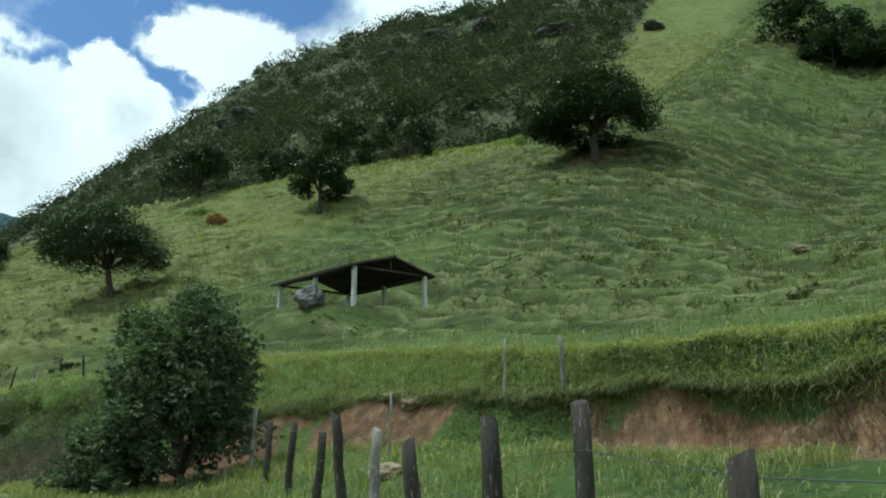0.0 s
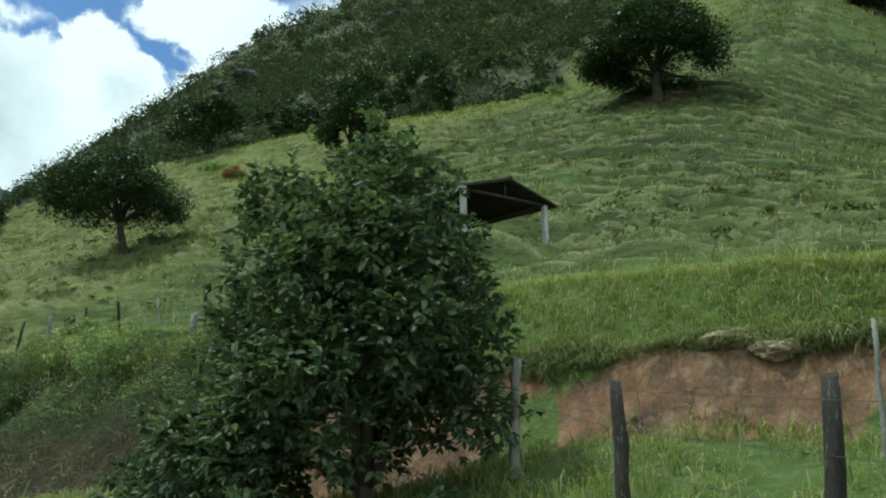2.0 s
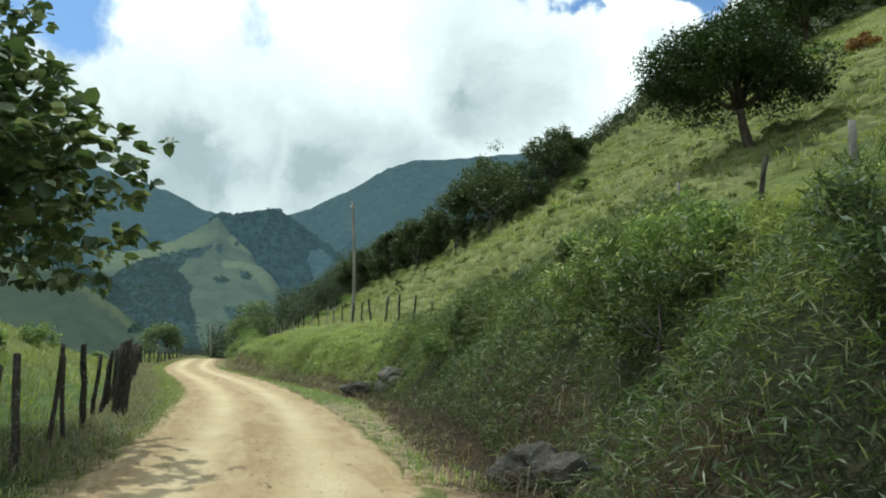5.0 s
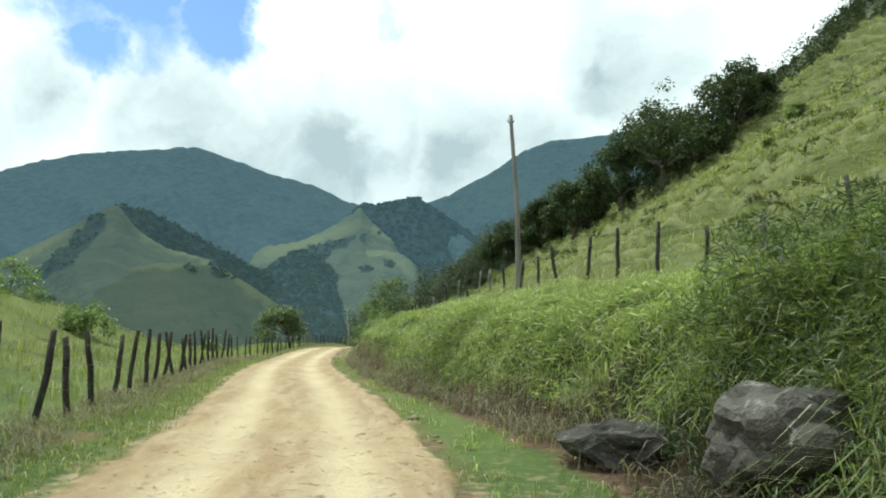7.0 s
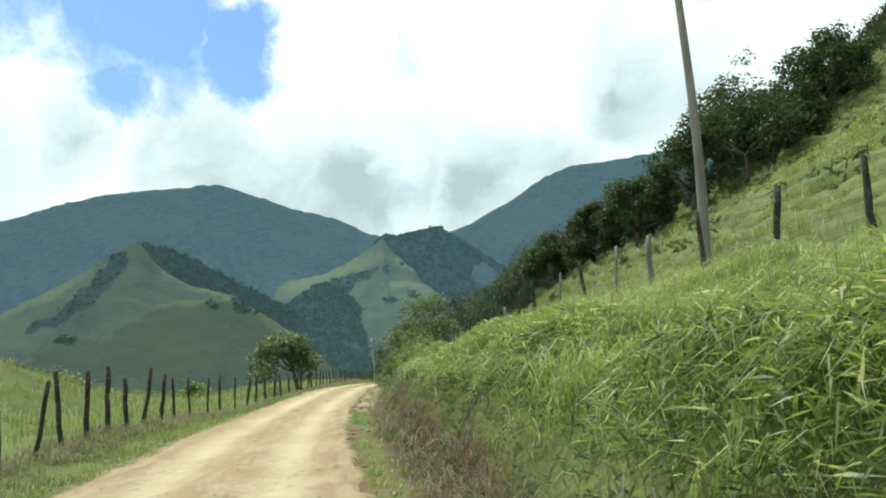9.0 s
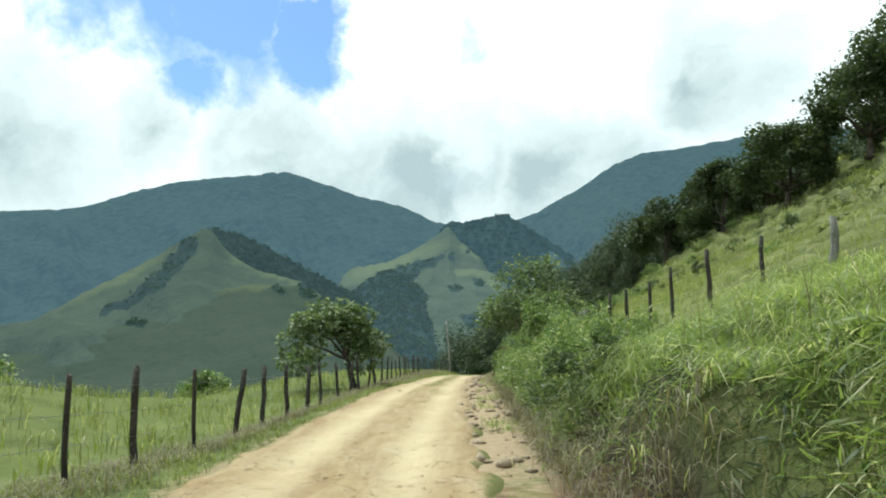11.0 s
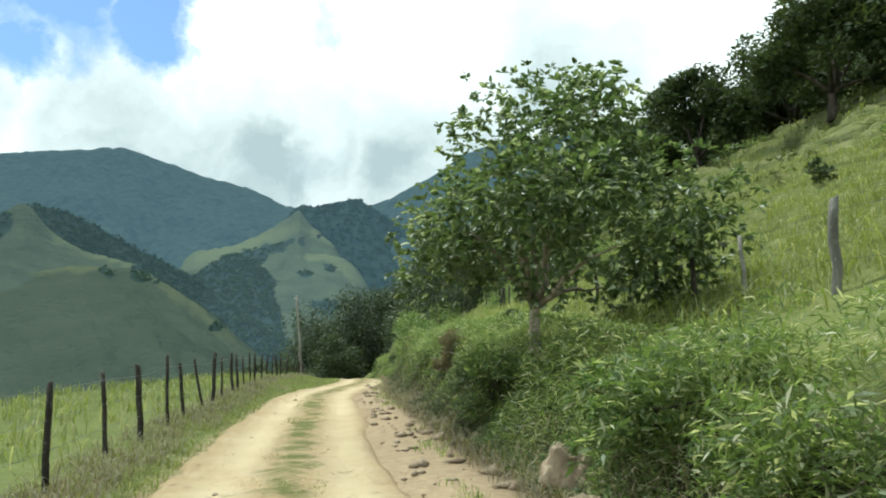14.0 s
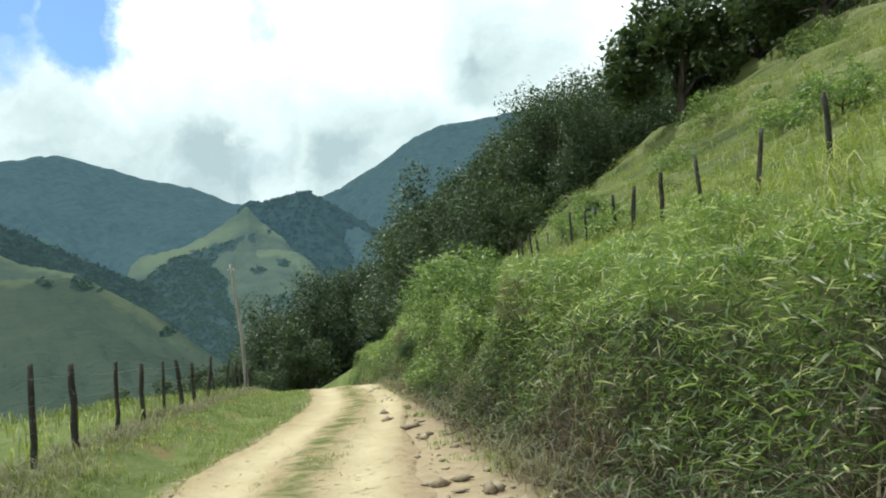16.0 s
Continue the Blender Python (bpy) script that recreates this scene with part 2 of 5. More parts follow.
def foliage(name, dark, light, tip=None, translucent=0.35, rough=0.5, patch=0.5, spec=0.3):
    """Leaves and blades: each island takes its own tone, patches vary slowly, some light passes through."""
    m, t, b = material(name, rough, spec)
    v = coords(t)
    geo = t.nodes.new("ShaderNodeNewGeometry")
    rnd = geo.outputs["Random Per Island"]
    slow = noise3(t, v, patch, 3)
    f = math2(t, "ADD", math2(t, "MULTIPLY", rnd, 0.6), math2(t, "MULTIPLY", ramp(t, [(0.3, (0, 0, 0)), (0.7, (1, 1, 1))], slow), 0.5), True)
    col = mixc(t, f, dark, light)
    if tip:
        col = mixc(t, ramp(t, [(0.80, (0, 0, 0)), (0.92, (1, 1, 1))], rnd), col, tip)
    t.links.new(col, b.inputs["Base Color"])
    tr = nd(t, "ShaderNodeBsdfTranslucent")
    t.links.new(mixc(t, 1.0, col, (1.25, 1.3, 0.7), "MULTIPLY"), tr.inputs[0])
    mx = nd(t, "ShaderNodeMixShader", Fac=translucent)
    t.links.new(b.outputs[0], mx.inputs[1])
    t.links.new(tr.outputs[0], mx.inputs[2])
    t.links.new(mx.outputs[0], t.nodes["Material Output"].inputs["Surface"])
    return m


def grain(name, a, c, scale=3.0, stretch=(1, 1, 1), rough=0.9, bumpy=0.02, spots=None):
    m, t, b = material(name, rough, 0.2)
    mp = nd(t, "ShaderNodeMapping")
    mp.inputs["Scale"].default_value = stretch
    t.links.new(coords(t), mp.inputs[0])
    n1, n2 = noise3(t, mp.outputs[0], scale, 6, 0.65), noise3(t, mp.outputs[0], scale * 6, 4, 0.7)
    oi = t.nodes.new("ShaderNodeObjectInfo")
    col = mixc(t, ramp(t, [(0.32, (0, 0, 0)), (0.68, (1, 1, 1))], n1), a, c)
    if spots:
        col = mixc(t, ramp(t, [(0.58, (0, 0, 0)), (0.66, (1, 1, 1))], n2), col, spots)
    col = mixc(t, math2(t, "MULTIPLY", oi.outputs["Random"], 0.35), col, (0.02, 0.02, 0.018))
    t.links.new(col, b.inputs["Base Color"])
    bump(t, b, math2(t, "ADD", n1, n2), 0.9, bumpy)
    return m


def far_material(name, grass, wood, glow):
    """Far slopes: pasture and woodland; a backdrop kilometres off, haze added as blue emission."""
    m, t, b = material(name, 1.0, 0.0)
    v = coords(t)
    clumps, folds = noise3(t, v, 0.045, 5, 0.7), noise3(t, v, 0.011, 4, 0.6)
    wooded = math2(t, "ADD", attribute(t, "wood"), math2(t, "MULTIPLY", math2(t, "SUBTRACT", clumps, 0.5), 0.5))
    g = mixc(t, ramp(t, [(0.36, (0, 0, 0)), (0.64, (1, 1, 1))], folds), grass, tuple(c * 0.72 for c in grass))
    # patches of sun on the meadows, painted as a paler grass
    g = mixc(t, attribute(t, "pale"), g, tuple(c * k for c, k in zip(grass, (1.5, 1.42, 1.2))))
    w = mixc(t, ramp(t, [(0.35, (0, 0, 0)), (0.65, (1, 1, 1))], clumps), tuple(c * 0.5 for c in wood), wood)
    col = mixc(t, ramp(t, [(0.46, (0, 0, 0)), (0.54, (1, 1, 1))], wooded), g, w)
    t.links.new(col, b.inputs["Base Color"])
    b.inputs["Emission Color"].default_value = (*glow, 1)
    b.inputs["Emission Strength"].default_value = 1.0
    bump(t, b, math2(t, "ADD", clumps, math2(t, "MULTIPLY", folds, 1.5)), 1.0, 9.0)
    return m


M_GROUND, M_ROAD = ground_material(), road_material()
M_BANK = foliage("bank_grass", (0.110, 0.160, 0.052), (0.300, 0.360, 0.128), (0.54, 0.52, 0.35), 0.55, 0.5, 0.45)
M_RANK = foliage("rank_undergrowth", (0.026, 0.052, 0.017), (0.080, 0.122, 0.036), (0.30, 0.29, 0.18), 0.35, 0.5, 0.5)
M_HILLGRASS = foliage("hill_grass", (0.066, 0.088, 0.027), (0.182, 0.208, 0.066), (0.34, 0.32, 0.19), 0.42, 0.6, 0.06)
M_BRIGHTGRASS = foliage("bright_hill_grass", (0.098, 0.125, 0.036), (0.250, 0.280, 0.086), (0.40, 0.38, 0.22), 0.48, 0.6, 0.06)
M_TUSSOCK = foliage("tussock", (0.032, 0.046, 0.016), (0.120, 0.138, 0.046), (0.24, 0.23, 0.13), 0.3, 0.7, 0.2)
M_DRY = foliage("dry_grass", (0.10, 0.085, 0.050), (0.27, 0.24, 0.15), None, 0.3, 0.7, 0.6)
M_STRIP = foliage("strip_grass", (0.13, 0.14, 0.05), (0.33, 0.31, 0.15), (0.50, 0.44, 0.25), 0.4, 0.6, 0.6)
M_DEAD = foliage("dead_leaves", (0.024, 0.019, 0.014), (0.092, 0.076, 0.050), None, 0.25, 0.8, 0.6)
M_MANGO = foliage("dark_leaves", (0.014, 0.028, 0.010), (0.042, 0.068, 0.020), None, 0.22, 0.42, 0.3)
M_WOODS = foliage("wood_leaves", (0.026, 0.043, 0.022), (0.092, 0.118, 0.052), None, 0.30, 0.6, 0.08)
M_GUM = foliage("gum_leaves", (0.024, 0.042, 0.024), (0.080, 0.106, 0.055), (0.14, 0.17, 0.10), 0.30, 0.5, 0.1)
# glints of the glossy crown are painted as scattered pale leaves
M_BROAD = foliage("broad_leaves", (0.050, 0.085, 0.038), (0.155, 0.205, 0.088), (0.36, 0.40, 0.27), 0.42, 0.38, 0.8, 0.5)
M_DEEP = foliage("deep_green_leaves", (0.035, 0.062, 0.031), (0.112, 0.155, 0.072), (0.21, 0.245, 0.15), 0.32, 0.5, 0.8, 0.32)
M_SHRUB = foliage("shrub_leaves", (0.066, 0.112, 0.042), (0.190, 0.262, 0.092), (0.40, 0.43, 0.24), 0.48, 0.45, 0.7)
# lance leaves in two tones: dark for shaded growth, light for lit growth
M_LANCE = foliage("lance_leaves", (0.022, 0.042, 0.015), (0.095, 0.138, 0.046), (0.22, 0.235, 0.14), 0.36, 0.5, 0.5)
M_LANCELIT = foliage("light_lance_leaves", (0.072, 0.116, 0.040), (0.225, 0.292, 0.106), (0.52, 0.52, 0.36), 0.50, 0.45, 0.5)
M_RUST = foliage("rusty_leaves", (0.16, 0.07, 0.03), (0.30, 0.15, 0.06), None, 0.25, 0.6, 0.7)
M_BARK = grain("bark", (0.040, 0.032, 0.025), (0.12, 0.10, 0.08), 4, (1, 1, 0.3), 0.95, 0.03)
M_PALEBARK = grain("pale_bark", (0.26, 0.20, 0.155), (0.56, 0.48, 0.40), 5, (1, 1, 0.5), 0.85, 0.015)
M_POST = grain("weathered_post", (0.026, 0.022, 0.017), (0.085, 0.073, 0.058), 6, (1, 1, 0.25), 0.95, 0.02, (0.20, 0.20, 0.17))
M_GREYPOST = grain("grey_post", (0.14, 0.13, 0.11), (0.36, 0.34, 0.30), 6, (1, 1, 0.25), 0.95, 0.015, (0.5, 0.5, 0.46))
M_POLE = grain("pole_wood", (0.20, 0.18, 0.155), (0.40, 0.37, 0.33), 3, (1, 1, 0.15), 0.9, 0.012)
M_LIME = grain("limewashed_wood", (0.45, 0.45, 0.41), (0.78, 0.77, 0.72), 3, (1, 1, 0.4), 0.9, 0.01)
M_ROOF = grain("old_roof_tiles", (0.030, 0.026, 0.023), (0.085, 0.068, 0.055), 4, (1, 1, 1), 0.9, 0.02)
M_ROCK = grain("grey_rock", (0.035, 0.032, 0.025), (0.125, 0.115, 0.095), 1.6, (1, 1, 1), 0.95, 0.08, (0.22, 0.215, 0.19))
M_GREYSTONE = grain("grey_boulder", (0.085, 0.083, 0.076), (0.25, 0.25, 0.235), 1.6, (1, 1, 1), 0.95, 0.06, (0.36, 0.36, 0.33))
M_PALEROCK = grain("pale_stone", (0.22, 0.16, 0.105), (0.46, 0.37, 0.26), 2, (1, 1, 1), 0.9, 0.03)
M_WIRE = material("wire", 0.5, 0.5)[0]
M_WIRE.node_tree.nodes["Principled BSDF"].inputs["Base Color"].default_value = (0.05, 0.05, 0.05, 1)

# ---- the lie of the land ----
TABLE = np.random.RandomState(7).rand(256, 256)


def vnoise(x, y, seed=0):
    """Smooth value noise in 0..1."""
    x, y = np.asarray(x, float) + seed * 17.3, np.asarray(y, float) + seed * 9.1
    i, j = np.floor(x).astype(int), np.floor(y).astype(int)
    u, v = x - i, y - j
    u, v = u * u * (3 - 2 * u), v * v * (3 - 2 * v)
    a, b, c, d = TABLE[i % 256, j % 256], TABLE[(i + 1) % 256, j % 256], TABLE[i % 256, (j + 1) % 256], TABLE[(i + 1) % 256, (j + 1) % 256]
    return (a * (1 - u) + b * u) * (1 - v) + (c * (1 - u) + d * u) * v


def fbm(x, y, seed=0, octaves=3):
    total, amp, out = 0.0, 1.0, 0.0
    for k in range(octaves):
        out = out + amp * vnoise(x * 2**k, y * 2**k, seed + k)
        total, amp = total + amp, amp * 0.5
    return out / total


def curve(stations, values, soft=3.0):
    """A smooth function of y through a few stations along the road."""
    ys = np.arange(-120, 420, 0.5)
    raw = np.interp(ys, stations, values)
    k = np.exp(-0.5 * (np.arange(-30, 31) * 0.5 / soft) ** 2)
    pad = np.pad(raw, 30, mode="edge")
    smooth = np.convolve(pad, k / k.sum(), mode="valid")
    return lambda y: np.interp(y, ys, smooth)


road_x = curve([-120, -60, -31, -20, -13, -7, 0, 8, 18, 28, 36, 42, 47, 55, 63, 77, 93, 110, 122, 140, 160, 200, 260],
               [-58, -28, -13.4, -8.3, -5.4, -3.1, -0.9, 0.5, 1.2, 1.3, 0.8, 0.1, -0.3, -0.9, -1.2, -0.8, 0.0, 0.8, 1.5, 3.6, 5.0, 4, -6])
road_z = curve([-120, -31, -17, 0, 23, 41, 66, 78, 88, 102, 114, 128, 140, 153, 166, 200, 260], [-0.6, -0.3, -0.1, 0.05, 0.08, 0.25, 0.25, 0.5, 0.62, 0.45, 0.4, 0.2, -0.05, -0.3, -1.6, -5, -12], 4)
half = curve([-120, 0, 20, 30, 60, 80, 120], [2.2, 1.9, 2.05, 1.95, 1.95, 1.7, 1.6])
foot = curve([-120, -60, -30, -24, -17, -12, -8, -4, 5, 14, 25, 34, 40, 60, 90, 120, 400], [11, 12, 12.4, 12.4, 12.0, 10, 6.0, 3.2, 2.7, 3.0, 4.0, 3.4, 2.9, 3.0, 2.7, 2.4, 2.6], 1.6)
top = curve([-120, -60, -30, -24, -17, -12, -8, -4, 5, 14, 25, 34, 40, 60, 75, 105, 120, 400], [12, 13, 13.6, 13.6, 13.8, 12.8, 10.5, 7.8, 6.6, 6.8, 6.6, 4.9, 4.05, 4.05, 4.4, 3.8, 3.6, 5], 1.6)
bank = curve([-120, -60, -24, -17, -12, -8, -4, 5, 14, 24, 32, 40, 60, 75, 105, 120, 140, 400], [3, 3, 3.4, 4.1, 4.4, 4.1, 3.3, 3.3, 3.6, 2.3, 1.3, 1.3, 1.5, 1.35, 1.15, 1.75, 1.9, 3.2], 2.5)
steep = curve([-120, -30, -22, 0, 18, 45, 60, 88, 112, 135, 150, 165, 190, 240, 400], [0.55, 0.58, 0.60, 0.84, 0.885, 0.99, 1.01, 1.10, 1.02, 1.20, 1.42, 1.60, 1.5, 1.0, 0.96], 6)
upper = curve([-120, 8, 30, 45, 400], [0.66, 0.66, 0.5, 0.42, 0.42], 6)
cosine = curve([-120, -30, -15, -5, 5, 15, 400], [0.87, 0.9, 0.93, 0.96, 0.985, 1, 1])
fence_x = curve([-120, 0, 8, 18, 32, 45, 53, 60, 78, 93, 111, 125, 131, 160, 260], [-60, -4.5, -2.1, -2.1, -2.7, -3.63, -4.45, -4.7, -4.1, -3.3, -2.6, -2.1, -1.8, 0.9, -8], 2)
shoulder = curve([-120, 4, 14, 48, 56, 62, 70, 77, 85, 96, 110, 117, 128, 140, 152, 170, 400], [0.28, 0.28, 0.06, 0.06, 0.16, 0.12, -0.2, -0.55, -0.35, 0.0, 0.15, 0.22, 0.30, 0.32, 0.2, 0.1, 0], 3)
veer = curve([-120, 60, 95, 112, 123, 135, 147, 170, 400], [0, 0, -0.42, -0.55, -0.62, 0.6, 0.6, 0, 0], 3)
RIDGE_AZ = [-180, 5, 15, 22, 25.2, 28.3, 33.4, 39, 43, 47.3, 53, 59, 65, 70.5, 73.7, 83, 120, 180]
RIDGE_EL = [0, 0, 4.5, 12.3, 15.6, 18.0, 22.0, 26.3, 29.0, 30.7, 32.2, 32.8, 32.8, 32.9, 32.6, 32.4, 27, 0]


def footing(y):
    """Foot of the bank; the red cut bites back into it."""
    return foot(y) + 0.75 * sstep(-32, -29.5, y) * (1 - sstep(-23.8, -22.2, y))


def sstep(a, b, x):
    u = np.clip((x - a) / (b - a), 0, 1)
    return u * u * (3 - 2 * u)


def offset(x, y):
    """Metres to the right of the road's middle."""
    return (x - road_x(y)) * cosine(y)


def tread(d, y):
    """Counts the cattle terraces up the slope; they run with the contours, waver and break off."""
    return d * 0.42 + 1.5 * fbm(d * 0.09, y * 0.045, 27) + 0.9 * vnoise(d * 0.3, y * 0.16, 28) + 0.55 * vnoise(d * 0.6, y * 0.42, 29) + y * 0.006


def strength(x, y, u):
    """How deeply the terraces are trodden."""
    return (0.55 + 3.0 * sstep(0.30, 0.68, fbm(x * 0.07, y * 0.05, 26))) * sstep(4, 14, u) * (1 - sstep(240, 320, u))


def land(x, y, rough=True):
    """Height of the ground."""
    x, y = np.asarray(x, float), np.asarray(y, float)
    yc = np.clip(y, -100, 300)
    d, z = offset(x, yc), road_z(yc)
    f, t, h = footing(yc), top(yc), bank(yc)
    wob = (fbm(x * 0.5, y * 0.5, 3) - 0.5) * 0.9
    yard = 1.25 * sstep(4.5, 11.5, d) * (1 - sstep(-15, -8, yc)) * sstep(-60, -40, yc)
    rise = yard + (h - yard) * sstep(f, t, d + wob * (1 + 1.3 * (1 - sstep(-9, -5, yc))) * sstep(1.9, 3.2, d))
    slump = (1 - sstep(-9, -6, yc)) * sstep(-60, -40, yc)
    low_face = 0.46 + 0.10 * (fbm(y * 0.25, 0 * y, 71) - 0.5) + 0.14 * (1 - sstep(-25, -21, yc))
    lip = f + 0.42 * (t - f) + 0.5 * (fbm(x * 0.35, y * 0.35, 72) - 0.5)
    steps_up = low_face * sstep(f - 0.1, lip, d + 0.6 * wob) + (1 - low_face) * sstep(lip - 0.1, t + 0.6, d)
    crumble = 0.75 * (fbm(x * 1.3, y * 1.3, 75) - 0.5) * sstep(f - 0.6, f, d) * (1 - sstep(lip, lip + 0.6, d))
    steps_up = steps_up + crumble * 0.35
    rise = rise * (1 - slump) + (yard + (h - yard) * steps_up) * slump
    u = np.maximum(d - t, 0)
    v = np.minimum(u, 76)
    hill = v * (0.34 + 0.34 * (1 - np.exp(-v / 70))) * steep(yc) + np.maximum(u - 76, 0) * upper(yc)
    az, r = np.degrees(np.arctan2(x + 6, y + 20)), np.hypot(x + 6, y + 20)
    crest = np.tan(np.radians(np.interp(az, RIDGE_AZ, RIDGE_EL))) * 430
    # beyond the crest the mountain falls away again
    mount = crest * np.where(r < 430, (r / 430) ** 1.5, 1 - (np.maximum(r - 430, 0) / 900) ** 1.2)
    mount = np.maximum(mount, -20) * sstep(150, 240, r) * sstep(14, 24, az) * (1 - sstep(95, 125, az))
    capped = np.minimum(hill + rise, np.maximum(crest, 12) + 3)
    side = np.minimum(hill, 9 + 0.25 * u + 4 * (fbm(x * 0.02, y * 0.02, 12) - 0.5) + 70 * (1 - sstep(118, 142, yc)))
    right = np.maximum(np.minimum(side + rise, capped), mount)
    right = right * (1 - sstep(380, 700, np.hypot(x, y)) * (1 - sstep(20, 30, az)))
    e = np.maximum(-d - 2.2, 0)
    knoll = sstep(3, 16, e) * sstep(6, 26, yc) * (1 - sstep(72, 100, yc)) * 3.7
    left = shoulder(yc) * sstep(0.1, 1.3, e) * (0.75 + 0.5 * vnoise(y * 0.35, 0 * y, 5)) + knoll * (1 - sstep(22, 70, e)) - 0.10 * np.maximum(e - 14, 0) - 0.09 * np.maximum(e - 2, 0) * sstep(68, 78, yc) * (1 - sstep(86, 104, yc)) - 0.30 * np.maximum(e - 7.5, 0) * sstep(74, 96, yc)
    left = np.maximum(left, -26)
    out = z + np.where(d > 0, right, left)
    out = out - 18 * sstep(180, 420, y) * (1 - sstep(10, 24, az))
    if rough:
        soft = sstep(2.4, 4, np.abs(d))
        p = tread(d, y)
        p = p - np.floor(p)
        terrace = (sstep(0.42, 1.0, p) - p) * strength(x, y, u) + (fbm(d * 0.42 + y * 0.02, y * 0.06, 8) - 0.5) * 1.3 * sstep(6, 18, u)
        out = out + soft * ((fbm(x * 0.9, y * 0.9, 1) - 0.5) * 0.30 + (fbm(x * 0.22, y * 0.22, 2) - 0.5) * 0.55 * sstep(0, 10, u) + (fbm(x * 0.55, y * 0.40, 34) - 0.5) * 0.9 * sstep(8, 20, u)) + terrace
        out = out + (fbm(x * 0.02, y * 0.02, 4) - 0.5) * 1.6 * sstep(20, 80, u)
    # a level stand for the shed
    pad = 1 - sstep(4.3, 7.0, np.hypot((x - 24.9) * 1.15, (y - 1.0) * 0.8))
    return out * (1 - pad) + (9.25 + 0.07 * (y + 2)) * pad


def woodland(x, y):
    """Where forest clothes the mountain above the pasture."""
    az, r = np.degrees(np.arctan2(x + 6, y + 20)), np.hypot(x + 6, y + 20)
    edge = np.interp(az, [20, 34.8, 41, 48.6, 53.9, 63.3, 71.2, 75], [230, 205, 190, 188, 186, 215, 300, 420])
    return sstep(-8, 8, r - edge + 30 * (fbm(x * 0.03, y * 0.03, 13) - 0.5)) * sstep(18, 22, az) * (1 - sstep(73, 76, az))


def ground_at(x, y):
    return float(land(np.array([x]), np.array([y]))[0])


# ---- mesh helpers ----
def mesh_from(name, verts, quads=None, tris=None, mat=None, smooth=False):
    """A mesh straight from arrays of corners and faces."""
    me = bpy.data.meshes.new(name)
    verts = np.asarray(verts, np.float32).reshape(-1, 3)
    faces = [(np.asarray(a, np.int32).reshape(-1, n), n) for a, n in ((quads, 4), (tris, 3)) if a is not None and len(a)]
    me.vertices.add(len(verts))
    me.vertices.foreach_set("co", verts.ravel())
    loops = np.concatenate([a.ravel() for a, _ in faces])
    sizes = np.concatenate([np.full(len(a), n, np.int32) for a, n in faces])
    me.loops.add(len(loops))
    me.loops.foreach_set("vertex_index", loops)
    me.polygons.add(len(sizes))
    me.polygons.foreach_set("loop_start", np.concatenate([[0], np.cumsum(sizes)[:-1]]).astype(np.int32))
    me.polygons.foreach_set("loop_total", sizes)
    if smooth:
        me.polygons.foreach_set("use_smooth", np.ones(len(sizes), bool))
    me.update(calc_edges=True)
    if mat:
        me.materials.append(mat)
    return me


def grid_mesh(name, X, Y, Z, mat, smooth=True, **fields):
    ny, nx = X.shape
    idx = np.arange(nx * ny).reshape(ny, nx)
    q = np.stack([idx[:-1, :-1], idx[:-1, 1:], idx[1:, 1:], idx[1:, :-1]], -1)
    me = mesh_from(name, np.stack([X, Y, Z], -1), q, None, mat, smooth)
    for key, values in fields.items():
        me.attributes.new(key, "FLOAT", "POINT").data.foreach_set("value", np.asarray(values, np.float32).ravel())
    return me


def under(ob, parent):
    ob.parent = parent
    return ob


def part(name, bm, mat, parent, label=""):
    """Links a bmesh as one mesh object under a thing or part."""
    me = bpy.data.meshes.new(name)
    bm.to_mesh(me)
    bm.free()
    me.materials.append(mat)
    ob = under(new(name, me), parent)
    return tagged(ob, label) if label else ob


def tube(points, radii, sides=7, rng=None, knots=0.0):
    """Corners and faces of a tapered tube along points, closed at its tip."""
    pts = np.asarray(points, float)
    tang = np.gradient(pts, axis=0)
    tang /= np.linalg.norm(tang, axis=1)[:, None] + 1e-9
    ref = np.where(np.abs(tang[:, 2:3]) > 0.9, [[1.0, 0, 0]], [[0, 0, 1.0]])
    a = np.cross(tang, ref)
    a /= np.linalg.norm(a, axis=1)[:, None]
    b = np.cross(tang, a)
    ang = np.linspace(0, 2 * np.pi, sides, endpoint=False)
    rad = np.asarray(radii, float)[:, None] * np.ones((1, sides))
    if rng is not None and knots:
        rad = rad * (1 + knots * (rng.rand(*rad.shape) - 0.5))
    ring = pts[:, None] + rad[..., None] * (np.cos(ang)[None, :, None] * a[:, None] + np.sin(ang)[None, :, None] * b[:, None])
    n = len(pts)
    v = np.concatenate([ring.reshape(-1, 3), pts[:1], pts[-1:]])
    i = np.arange(n - 1)[:, None] * sides
    j = np.arange(sides)[None]
    k = (j + 1) % sides
    quads = np.stack([i + j, i + k, i + sides + k, i + sides + j], -1).reshape(-1, 4)
    j, k = j.ravel(), k.ravel()
    tris = np.concatenate([np.stack([np.full(sides, n * sides), k, j], -1), np.stack([np.full(sides, n * sides + 1), (n - 1) * sides + j, (n - 1) * sides + k], -1)])
    return v, quads, tris


def tube_part(name, points, radii, mat, parent, sides=7, rng=None, knots=0.0, label=""):
    v, q, t = tube(points, radii, sides, rng, knots)
    ob = under(new(name, mesh_from(name, v, q, t, mat, True)), parent)
    return tagged(ob, label) if label else ob


def empty(name, x, y, z):
    ob = new(name)
    ob.location = (x, y, z)
    ob.empty_display_size = 0.2
    return ob


